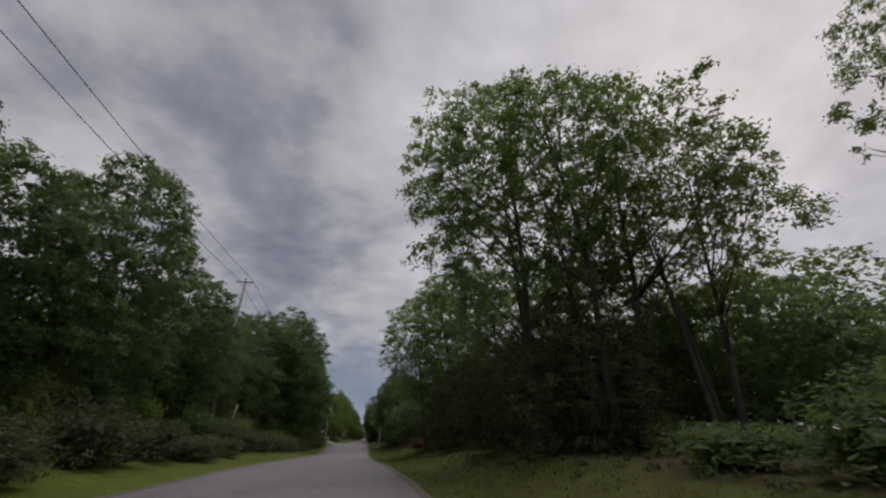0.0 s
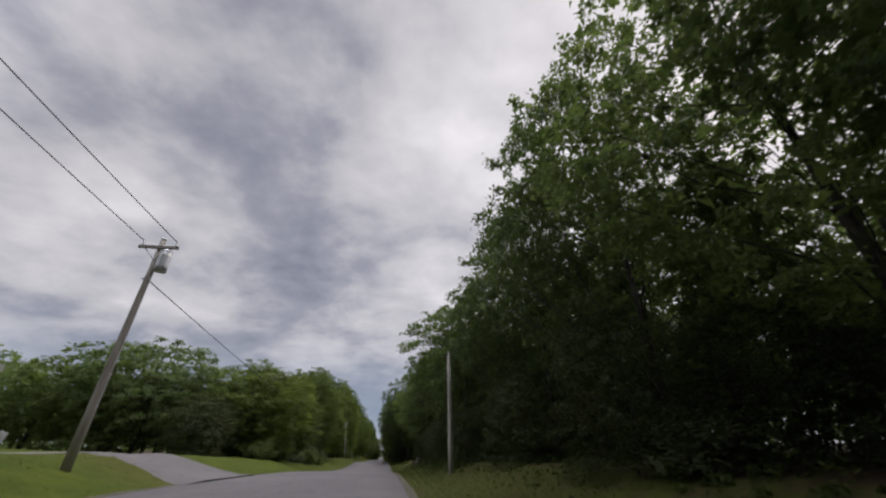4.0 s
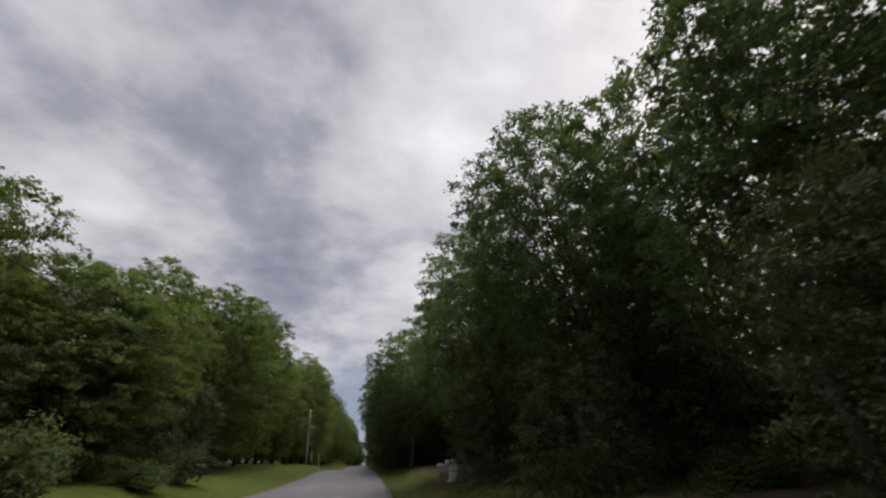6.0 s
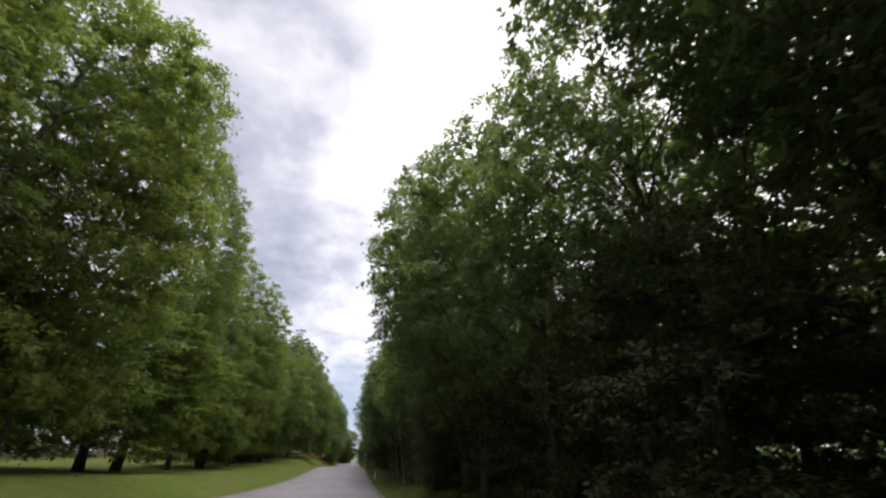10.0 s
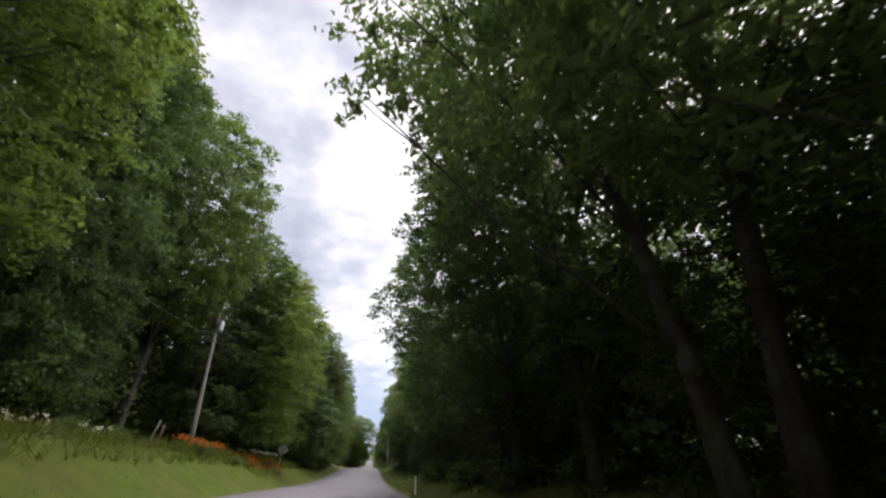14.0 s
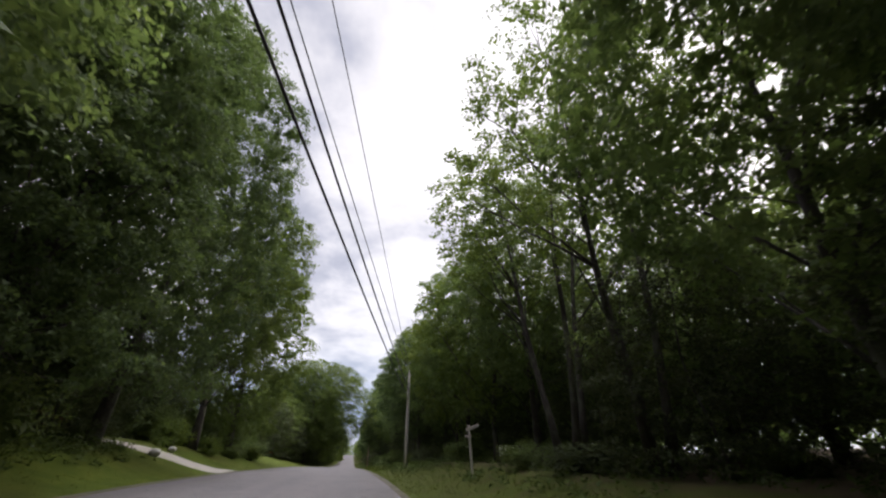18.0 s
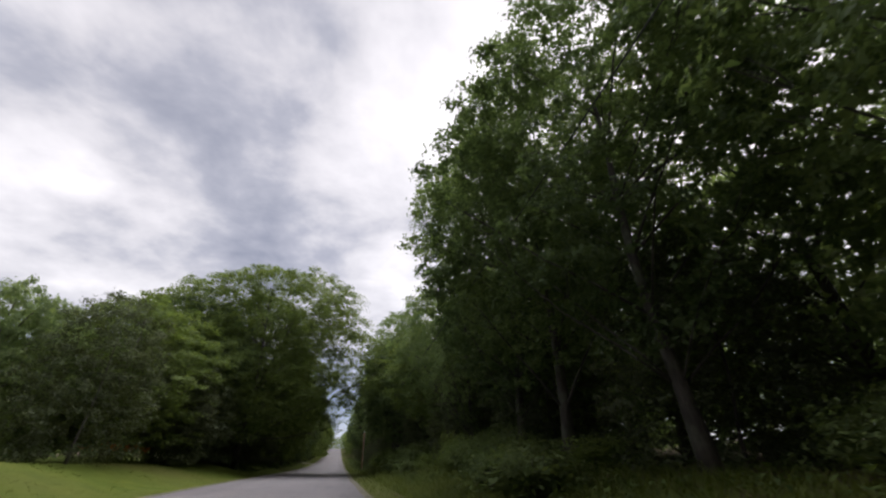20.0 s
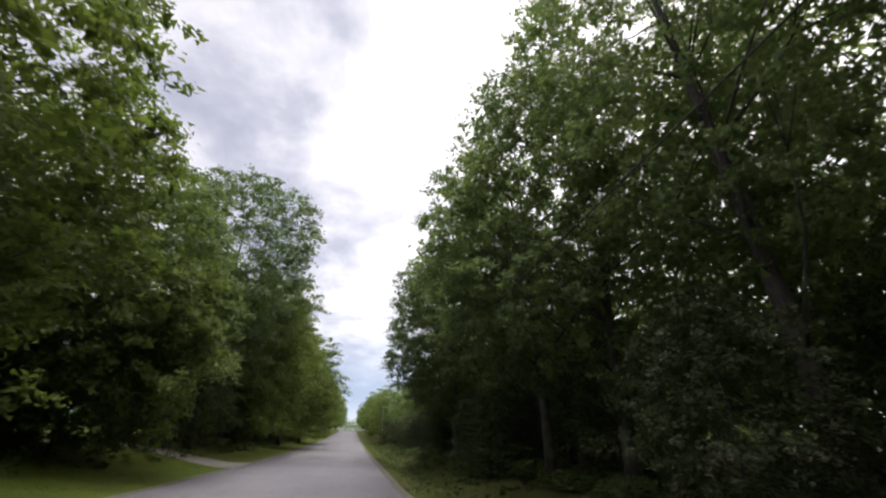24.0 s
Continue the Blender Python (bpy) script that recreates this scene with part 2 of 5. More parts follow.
def edges(y):
    """The road's left and right edge."""
    for (a, la, ra), (b, lb, rb) in zip(EDGES, EDGES[1:]):
        if y <= b:
            s = max(0.0, (y - a) / (b - a))
            return la + (lb - la) * s, ra + (rb - ra) * s
    return EDGES[-1][1:]


def smooth(a, b, v):
    s = min(1.0, max(0.0, (v - a) / (b - a)))
    return s * s * (3 - 2 * s)


def bank(y):
    """Rise of the ground on the side of the lawns."""
    return 1.05 + 1.25 * smooth(312, 334, y) * (1 - smooth(372, 400, y)) + 0.3 * smooth(405, 425, y) * (1 - smooth(452, 470, y))


def ground_z(x, y):
    left, right = edges(y)
    z = road_z(y) + TILT * min(-left, max(0, -x))
    if x > right:
        z += -0.12 * smooth(right, 2.8, x) + 0.85 * smooth(2.8, 7.0, x) + 0.03 * min(80, max(0, x - 8))
        z -= 0.8 * smooth(1.9, 4.4, x) * smooth(496, 516, y) * (1 - smooth(600, 640, y))
        z += 0.3 * smooth(4, 10, x) * smooth(172, 180, y) * (1 - smooth(198, 206, y))
    elif x < left:
        z += bank(y) * smooth(left, -11.5, x) + 0.055 * min(90, max(0, -14 - x))
        z += 0.5 * smooth(-10, -16, x) * smooth(410, 420, y) * (1 - smooth(432, 442, y))
    if abs(x) > 5 and abs(x) < 120:
        z += 0.10 * noise.noise((x * 0.35, y * 0.35, 0)) * smooth(5, 9, abs(x))
    return z


def add_mesh(name, verts, faces, mat, parent=None, label="", smooth_faces=False):
    me = bpy.data.meshes.new(name)
    me.from_pydata([tuple(v) for v in verts], [], [tuple(f) for f in faces])
    me.materials.append(mat)
    if smooth_faces:
        me.polygons.foreach_set("use_smooth", [True] * len(me.polygons))
    me.update()
    ob = new(name, me)
    if parent:
        ob.parent = parent
    if label:
        ob["label"] = label
    return ob


def part(name, bm, mat, parent=None, label=""):
    me = bpy.data.meshes.new(name)
    bm.to_mesh(me)
    bm.free()
    me.materials.append(mat)
    ob = new(name, me)
    if parent:
        ob.parent = parent
    if label:
        ob["label"] = label
    return ob


def sheet(name, xs, ys, height, mat):
    verts = [(x, y, height(x, y)) for y in ys for x in xs]
    n = len(xs)
    faces = [(j * n + i, j * n + i + 1, (j + 1) * n + i + 1, (j + 1) * n + i) for j in range(len(ys) - 1) for i in range(n - 1)]
    return add_mesh(name, verts, faces, mat, smooth_faces=True)


gx = [-2500, -900, -400, -200, -120, -80, -60, -45, -36, -30, -26, -22, -19, -17, -15, -13.5, -12.5, -11.5, -10.5, -9.5, -8.5, -8.0, -7.6, -7.2, -6.9, -6.6, -6.2, -5.8, -5.4, -5.0, -4, -2, 0, 0.5, 0.8, 1.1, 1.4, 1.7, 2.0, 2.4, 2.8, 3.3, 3.8, 4.4, 5, 5.7, 6.5, 7.3, 8.2, 9.2, 10.5, 12, 14, 16, 19, 23, 28, 35, 45, 60, 90, 150, 300, 900, 2500]
gy = [-600, -200, -80] + [-40 + 2.0 * i for i in range(341)] + [660 + 10 * i for i in range(35)] + [1100, 1400, 2000, 3500]
ground = tagged(sheet("ground", gx, gy, lambda x, y: ground_z(x, y) - (0.06 if edges(y)[0] - 0.1 < x < edges(y)[1] + 0.1 else 0), earth),
                "grassy verges and brown leaf litter under the trees", "ground", kind="structure")

ry = [-80 + 2.0 * i for i in range(425)]
rx = [-1.0, -0.985, -0.5, 0.0, 0.5, 0.985, 1.0]
rv, rf = [], []
for j, y in enumerate(ry):
    c, h = sum(edges(y)) / 2, (edges(y)[1] - edges(y)[0]) / 2
    for s in rx:
        wob = 0.10 * noise.noise((y * 0.6, s * 5, 3)) if abs(s) > 0.98 else 0
        rv.append((c + s * h + wob, y, road_z(y) + TILT * max(0, -c - s * h) + 0.05 * (1 - s * s) - (0.09 if abs(s) == 1 else 0)))
for j in range(len(ry) - 1):
    for i in range(len(rx) - 1):
        a = j * len(rx) + i
        rf.append((a, a + 1, a + 1 + len(rx), a + len(rx)))
road = tagged(add_mesh("road", rv, rf, asphalt, smooth_faces=True), "worn grey two-lane asphalt road without markings", "road", kind="structure")


# worn gravel shoulders, uneven where the grass grows in
for side in (0, 1):
    sv, sf = [], []
    out = 1 if side else -1
    for j, y in enumerate(ry):
        e = edges(y)[side]
        wide_ = 0.22 + 0.2 * noise.noise((y * 0.23, side * 9, 1)) + 0.12 * noise.noise((y * 1.1, side * 9, 5))
        for dx, dz in ((-0.12, -0.03), (0.1, 0.012), (0.1 + wide_ * 0.6, 0.016), (0.1 + wide_, -0.05)):
            sv.append((e + out * dx, y, ground_z(e + out * dx, y) + dz))
    for j in range(len(ry) - 1):
        for i in range(3):
            a = j * 4 + i
            sf.append((a, a + 1, a + 5, a + 4) if side else (a, a + 4, a + 5, a + 1))
    tagged(add_mesh("road_shoulder", sv, sf, shoulder, smooth_faces=True), "narrow worn gravel shoulder between asphalt and grass", "shoulder", kind="structure")


far_y = [768 + 4.0 * i for i in range(60)]
far_road = tagged(sheet("far_road", [-5.2, -4, -2, 0, 1.5], far_y, lambda x, y: road_z(y) + TILT * max(0, -x) + 0.012, gravel), "pale far stretch of the road on the rise", "road", kind="structure")


def patch(name, x0, x1, y0, y1, lift, mat, label, bend=0.0, skew=0.0):
    xs = [x0 + (x1 - x0) * i / 14 for i in range(15)]
    ys = [y0 + (y1 - y0) * i / 10 for i in range(11)]
    verts, faces = [], []
    for j, y in enumerate(ys):
        for i, x in enumerate(xs):
            s = (x1 - x) / (x1 - x0)
            flare = 1 + 0.7 * (1 - s) ** 4
            yy = (y0 + y1) / 2 + (y - (y0 + y1) / 2) * flare + bend * s * s + skew * (x1 - x)
            verts.append((x, yy, ground_z(x, yy) + (-0.07 if j in (0, 10) or i == 0 else lift + 0.03)))
    for j in range(10):
        for i in range(14):
            a = j * 15 + i
            faces.append((a, a + 1, a + 16, a + 15))
    return tagged(add_mesh(name, verts, faces, mat, smooth_faces=True), label, "driveway", kind="structure")


patch("side_road", -16, -7.0, 112.5, 118.5, 0.015, asphalt, "narrow paved side road meeting the main road")
patch("driveway", -20, -6.5, 428.6, 430.6, 0.012, gravel, "pale gravel driveway climbing from the road", 5.5, -0.9)
patch("driveway", -22, -5.0, 549.2, 551.2, 0.012, track_gravel, "pale gravel driveway beside the woods", 0)

# ---------------------------------------------------------------- trees


def rand_dirs(rng, n):
    v = rng.normal(size=(n, 3))
    return v / np.linalg.norm(v, axis=1)[:, None]


def leaf_faces(rng, centers, length, width, droop=0.3, facing=None):
    """Verts and faces of small pointed leaves at the centres, their upper sides roughly facing the given ways."""
    n = len(centers)
    m = rand_dirs(rng, n)
    if facing is None:
        m[:, 2] = np.abs(m[:, 2]) + 0.35
    else:
        m = m * 0.8 + facing
    m /= np.linalg.norm(m, axis=1)[:, None] + 1e-9
    d = rand_dirs(rng, n)
    d[:, 2] -= droop
    d -= m * (d * m).sum(1)[:, None]
    d /= np.linalg.norm(d, axis=1)[:, None] + 1e-9
    s = np.cross(d, m)
    k = rng.uniform(0.65, 1.35, (n, 1))
    L, W = length * k / 2, width * k / 2
    v = np.empty((n, 3, 3))
    v[:, 0], v[:, 1], v[:, 2] = centers - d * L + s * W * 0.5, centers - d * L * 0.3 - s * W, centers + d * L + s * W * rng.uniform(-0.6, 0.9, (n, 1))
    return v.reshape(-1, 3), np.arange(3 * n).reshape(-1, 3)


def leaf_mesh(name, verts, faces, mat):
    me = bpy.data.meshes.new(name)
    n = len(faces)
    me.vertices.add(len(verts))
    me.vertices.foreach_set("co", np.asarray(verts, dtype=np.float32).ravel())
    me.loops.add(3 * n)
    me.loops.foreach_set("vertex_index", np.asarray(faces, dtype=np.int32).ravel())
    me.polygons.add(n)
    me.polygons.foreach_set("loop_start", np.arange(0, 3 * n, 3, dtype=np.int32))
    me.materials.append(mat)
    me.update(calc_edges=True)
    return me


def tube(points, radii, sides=7):
    verts, faces = [], []
    for i, (p, r) in enumerate(zip(points, radii)):
        a = Vector(points[max(0, i - 1)])
        b = Vector(points[min(len(points) - 1, i + 1)])
        d = (b - a).normalized()
        u = d.cross(Vector((0.3, 1, 0.2))).normalized()
        v = d.cross(u)
        for k in range(sides):
            t = 2 * math.pi * k / sides
            verts.append(Vector(p) + (u * math.cos(t) + v * math.sin(t)) * r)
    for i in range(len(points) - 1):
        for k in range(sides):
            a, b = i * sides + k, i * sides + (k + 1) % sides
            faces.append((a, b, b + sides, a + sides))
    faces.append(tuple(range(sides))[::-1])
    faces.append(tuple(range((len(points) - 1) * sides, len(points) * sides)))
    return verts, faces


def joined(tubes):
    verts, faces = [], []
    for v, f in tubes:
        o = len(verts)
        verts += v
        faces += [tuple(i + o for i in q) for q in f]
    return verts, faces


def plain_mesh(name, vf, mat):
    me = bpy.data.meshes.new(name)
    me.from_pydata([tuple(v) for v in vf[0]], [], vf[1])
    me.materials.append(mat)
    me.polygons.foreach_set("use_smooth", [True] * len(me.polygons))
    me.update()
    return me


KINDS = {}
# crown forms: share of bare trunk, foot width, widest height, stems, girth, slimness, leaf length, leaves on a clump, inner cover, clump spacing
FORMS = {
    "full": dict(low=0.06, skirt=0.8, cover=0.75, gap=0.645),
    "raised": dict(low=0.24, skirt=0.6, girth=0.24, cover=0.75, gap=0.63),
    "forked": dict(low=0.27, skirt=0.5, forks=2, cover=0.25, gap=0.72),
    "road": dict(low=0.17, skirt=0.3, belly=1.06, girth=0.2, cover=0.34, gap=0.71),
    "open": dict(low=0.40, skirt=0.4, forks=3, girth=0.2, cover=0.12, gap=0.86, dens=215),
    "birch": dict(low=0.34, skirt=0.4, forks=3, girth=0.12, spread=0.72, cover=0.15, gap=0.8),
    "slim": dict(low=0.5, skirt=0.3, girth=0.13, spread=0.6, cover=0.1, gap=0.85),
    "broad": dict(low=0.12, skirt=0.76, girth=0.2, leaf=0.135, dens=350, cover=0.5, gap=0.61, dome=3.6, belly=0.95),
    "under": dict(low=0.0, skirt=0.9, girth=0.1, leaf=0.105, dens=300, cover=0.8, bough=0),
    "mid": dict(low=0.14, skirt=0.7, leaf=0.2, dens=120, cover=0.2, gap=0.78),
    "back": dict(low=0.1, skirt=0.7, leaf=0.3, dens=70, cover=0.15, gap=0.8, bough=8),
}
SIZES = ((8.0, 4.6), (13.5, 5.0), (18.5, 5.4), (25.0, 5.7))     # grown sizes: height, crown radius


def broadleaf(form, size, seed, low=0.2, skirt=0.6, belly=0.9, dome=2.5, forks=1, girth=0.22, spread=1.0, leaf=0.16, dens=260, cover=1.0, gap=0.6, bough=26):
    """Trunk, branchwork and crown of a broad-leaved tree: tiers of flattened leaf clumps, each of many sprays, over
    larger inner leaves added to block light.
    """
    rng = np.random.default_rng(seed)
    H, R = size
    z0, z1 = H * low, H
    lobes = rng.uniform(0, 2 * math.pi, 4)

    def profile(u):
        return np.maximum(np.maximum(0.03, 1 - np.abs(2 * u - belly) ** dome) ** 0.5, skirt * (1 - u))

    centers, radii = np.zeros((0, 3)), np.zeros(0)
    big = (R / 5.0) ** 0.4 * (0.8 + 0.2 * H / 16)
    for _ in range(2600):
        u, a = rng.uniform(0, 1) ** 0.9, rng.uniform(0, 2 * math.pi)
        lob = 1 + 0.15 * math.cos(2 * a + lobes[0]) + 0.11 * math.cos(3 * a + lobes[1] + 5 * u) + 0.08 * math.cos(5 * a + lobes[2] - 9 * u)
        rad = rng.uniform(0.62, 1.42) * big
        r = max(0.0, R * spread * float(profile(u)) * lob * rng.uniform(0.3, 1.0) ** 0.4 * 1.06 - rad * 0.62)
        c = np.array((r * math.cos(a), r * math.sin(a), z0 + 0.45 * rad + (z1 - z0 - 1.05 * rad) * u))
        if len(centers) == 0 or (np.linalg.norm((centers - c) * (1, 1, 1.3), axis=1) > gap * (radii + rad)).all():
            centers, radii = np.vstack([centers, c]), np.append(radii, rad)
    pts, ways, hearts = [], [], []
    heart_z = z0 + (z1 - z0) * 0.4
    for c, rad in zip(centers, radii):
        out = c * (1, 1, 0.5) - np.array((0, 0, heart_z * 0.5))
        out = out / (np.linalg.norm(out) + 1e-6)
        m = max(3, int(8.5 * rad * rad))
        d = rand_dirs(rng, m) + out * 0.45 + np.array((0, 0, 0.18))
        d /= np.linalg.norm(d, axis=1)[:, None]
        n = max(3, int(dens * rad * rad / m))
        # every spray runs outward and droops a little at its tip
        s = rng.uniform(0.42, 1.18, (m, n, 1)) ** 0.8
        q = d[:, None] * s * rad * (1, 1, 0.62)
        q = q + rng.normal(size=(m, n, 3)) * (0.145, 0.145, 0.08) * (0.6 + 0.4 * rad)
        q[:, :, 2] -= 0.16 * rad * s[:, :, 0] ** 3
        pts.append(c + q.reshape(-1, 3))
        way = d[:, None] * 0.35 + out * 0.3 + np.array((0, 0, 0.75)) + np.zeros((m, n, 3))
        ways.append(way.reshape(-1, 3))
        k = int(cover * 24 * rad * rad)
        hearts.append(c + rand_dirs(rng, k) * rad * rng.uniform(0.0, 0.62, (k, 1)) * (1, 1, 0.55))
    v, f = leaf_faces(rng, np.concatenate(pts), leaf * 1.2, leaf * 0.85, facing=np.concatenate(ways))
    n = int(cover * 2.4 * (z1 - z0) * R * R * spread ** 2 * 0.72 * (1.0 if R > 4 else 3.0))
    u, a, q = rng.uniform(0.0, 0.9, n), rng.uniform(0, 2 * math.pi, n), rng.uniform(0.0, 1.0, n) ** 0.5 * 0.72
    r = profile(u) * R * spread * q
    hearts.append(np.stack([r * np.cos(a), r * np.sin(a), z0 + 0.3 + (z1 - z0 - 1.2) * u], 1))
    hs = 0.34 if R > 4 else 0.17
    v2, f2 = leaf_faces(rng, np.concatenate(hearts), hs, hs * 0.8)
    v, f = np.concatenate([v, v2]), np.concatenate([f, f2 + len(v)])
    v[:, 2] = np.maximum(v[:, 2], 0.02)
    crown = leaf_mesh("crown", v, f, maple_leaf)
    trunks, limbs, stems = [], [], []
    for k in range(forks):
        a = 2 * math.pi * k / max(1, forks) + rng.uniform(0, 1)
        off = 0.4 * (forks > 1)
        lean = rng.uniform(0.01, 0.06) + 0.09 * (forks > 1)
        line = []
        for i in range(9):
            z = H * 0.88 * i / 8
            bend = 0.16 * math.sin(i * 0.9 + k + seed)
            line.append(Vector((math.cos(a) * (off + lean * z) + bend * 0.6, math.sin(a) * (off + lean * z) + bend, z - 0.4 * (i == 0))))
        rad = [girth * (H / 16) ** 0.7 / (1 + 0.35 * (forks > 1)) * (1.4 if i == 0 else 1.0) * (1 - 0.108 * i) for i in range(9)]
        trunks.append(tube(line, rad, 9))
        stems.append(line)
    for j in rng.permutation(len(centers))[:bough]:
        c = Vector(centers[j])
        line = min(stems, key=lambda w_: (w_[5] - c).length)
        zj = max(low * H * 0.8, c.z - 0.6 * math.hypot(c.x, c.y) - 0.5)
        i = min(7, max(1, int(zj / (H * 0.88) * 8)))
        p = line[i]
        mid = p.lerp(c, 0.5) + Vector((rng.normal() * 0.15, rng.normal() * 0.15, -0.2))
        r0 = (0.030 + 0.03 * rng.uniform()) * (H / 16) ** 0.5
        limbs.append(tube([p, p.lerp(mid, 0.5) + Vector((0, 0, 0.08)), mid, mid.lerp(c, 0.55), c], [r0, r0 * 0.8, r0 * 0.6, r0 * 0.42, 0.012], 5))
        for _ in range(2):
            tip = c + Vector(rand_dirs(rng, 1)[0]) * radii[j] * 0.8
            limbs.append(tube([mid.lerp(c, 0.5), mid.lerp(tip, 0.75), tip], [r0 * 0.4, r0 * 0.28, 0.006], 4))
    return plain_mesh("trunk", joined(trunks), bark), plain_mesh("branchwork", joined(limbs), bark) if bough else None, crown


def grown(form, h, r, twin):
    """The tree meshes of a form at the grown size next to the one asked for, made once; returns them with their size."""
    if form == "broad":
        size = (20.0, 8.4)
    elif form == "under":
        size = (7.5, 2.9)
    elif form in ("back", "mid"):
        size = SIZES[1]
    else:
        size = min(SIZES, key=lambda q: abs(math.log(q[0] / h)))
    twin = twin % (1 if form in ("open", "birch", "slim", "broad", "forked") else 2)
    if (form, size, twin) not in KINDS:
        KINDS[form, size, twin] = broadleaf(form, size, 17 + 31 * twin + int(size[0]) + 7 * list(FORMS).index(form), **FORMS[form])
    return KINDS[form, size, twin], size


def bush(key, seed, mat, clumps=26, leaves=95, leaf=0.115):
    """A shrub 2 m high and 1.4 m in radius."""
    rng = np.random.default_rng(seed)
    pts, stems = [], []
    for i in range(clumps):
        a, q = rng.uniform(0, 2 * math.pi), rng.uniform(0.1, 1.0) ** 0.6
        u = rng.uniform(0.15, 0.85) * (1 - 0.45 * q * q)
        c = np.array((1.05 * q * math.cos(a), 1.05 * q * math.sin(a), 2.0 * u))
        d = rand_dirs(rng, leaves)
        pts.append(c + d * np.array((0.5, 0.5, 0.38)) * rng.uniform(0.4, 1.1, (leaves, 1)) ** 0.6)
        if i % 3 == 0:
            stems.append(tube([(0.1 * math.cos(a), 0.1 * math.sin(a), -0.15), (c[0] * 0.45, c[1] * 0.45, c[2] * 0.55), c], [0.025, 0.018, 0.006], 4))
    pts = np.concatenate(pts)
    inner = pts[::11] * np.array((0.7, 0.7, 0.72))
    v2, f2 = leaf_faces(rng, inner, 0.36, 0.3)
    v, f = leaf_faces(rng, pts, leaf, leaf * 0.62, facing=pts / (np.linalg.norm(pts, axis=1)[:, None] + 0.1) * 0.7 + np.array((0, 0, 0.3)))
    v, f = np.concatenate([v, v2]), np.concatenate([f, f2 + len(v)])
    v[:, 2] = np.maximum(v[:, 2], -0.05)
    KINDS[key] = (plain_mesh("stem", joined(stems), bark), None, leaf_mesh("foliage", v, f, mat))


# kinds of tree: form, twin, leaves, bark
SPECIES = {
    "maple_a": ("full", 0, maple_leaf), "maple_b": ("full", 1, maple_leaf), "oak_a": ("full", 0, oak_leaf), "oak_b": ("forked", 0, oak_leaf),
    "ash_a": ("full", 0, bright_leaf), "ash_b": ("full", 1, bright_leaf), "open": ("open", 0, maple_leaf), "edge": ("full", 1, oak_leaf),
    "birch": ("birch", 0, bright_leaf, pale_bark), "lawn": ("raised", 0, maple_leaf), "back_a": ("back", 0, oak_leaf), "back_b": ("back", 1, maple_leaf),
    "mid_a": ("mid", 0, oak_leaf), "mid_b": ("mid", 1, oak_leaf), "elm_a": ("full", 0, elm_leaf), "elm_b": ("full", 1, elm_leaf), "elm_r": ("road", 1, elm_leaf),
    "slim": ("slim", 0, bright_leaf, pale_bark), "maple_r": ("road", 0, oak_leaf), "oak_r": ("road", 1, oak_leaf), "ash_r": ("road", 0, bright_leaf),
    "oak_h": ("raised", 0, oak_leaf), "broad": ("broad", 0, maple_leaf), "under": ("under", 0, shaded_leaf),
}
bush("bush_a", 14, bush_leaf)
bush("bush_b", 15, bush_leaf, clumps=32)
bush("bush_dark", 16, shaded_leaf, clumps=28)
bush("bush_light", 17, bright_leaf)
bush("brush_red", 18, red_leaf, clumps=22)

LABELS = {
    "maple": ("green maple tree with a dense rounded crown", "maple_tree"), "oak": ("dark green oak tree at the edge of the woods", "oak_tree"),
    "ash": ("light green roadside tree with a full crown", "ash_tree"), "open": ("tall open-crowned tree with several bare trunks", "open_tree"),
    "edge": ("dark woodland-edge tree leafy down to the ground", "edge_tree"), "birch": ("slender birch tree with pale trunks", "birch_tree"),
    "lawn": ("broad tree with a bare trunk standing on the lawn", "lawn_tree"), "back": ("leafy tree standing deeper in the woods", "woodland_tree"),
    "elm": ("dark green elm tree, leafy almost to the ground", "elm_tree"), "broad": ("broad dark tree with boughs reaching over the road", "broad_tree"), "under": ("leafy young tree filling the edge of the woods", "understory_tree"), "mid": ("dark green tree in the second row of the woods", "oak_tree"), "slim": ("thin young tree with a pale leaning trunk", "young_tree"),
    "bush": ("leafy green shrub in the undergrowth", "shrub"), "brush": ("reddish brown brush beside the road", "shrub")}
spin = random.Random(5)


def plant(key, x, y, h, r, label="", lean=0.0):
    """A tree or shrub of the kind, of the height and crown radius given, standing on the ground."""
    fam = key.split("_")[0]
    text, name = LABELS[fam]
    small = fam in ("bush", "brush")
    a = spin.uniform(0, 2 * math.pi)
    coat = {}
    if key in SPECIES:
        form, twin, leafage = SPECIES[key][:3]
        h, r = h * (1.0 if form == "road" else 1.01), r * (0.92 if form == "road" else 0.99)
        (stem, limbs, crown), (bh, br) = grown(form, h, r, twin)
        coat = {"crown": leafage, "trunk": (SPECIES[key] + (bark,))[3], "branchwork": (SPECIES[key] + (bark,))[3]}
    else:
        stem, limbs, crown = KINDS[key]
        bh, br = 2.0, 1.4
    ob = new(name)
    ob.empty_display_size = 0.3
    ob.matrix_world = Matrix.Translation((x, y, ground_z(x, y))) @ Matrix.Rotation(lean, 4, "Y") @ Matrix.Rotation(a, 4, "Z") @ Matrix.Diagonal((r / br, r / br, h / bh, 1))
    for nm, me in (("stem" if small else "trunk", stem), ("branchwork", limbs), ("foliage" if small else "crown", crown)):
        if me:
            c = new(nm, me)
            c.parent = ob
            if nm in coat and coat[nm] != me.materials[0]:
                c.material_slots[0].link = "OBJECT"
                c.material_slots[0].material = coat[nm]
    return tagged(ob, label or text, "shrub" if small else "tree", "roadside shrubs" if small else "trees along the road")


rnd = random.Random(21)


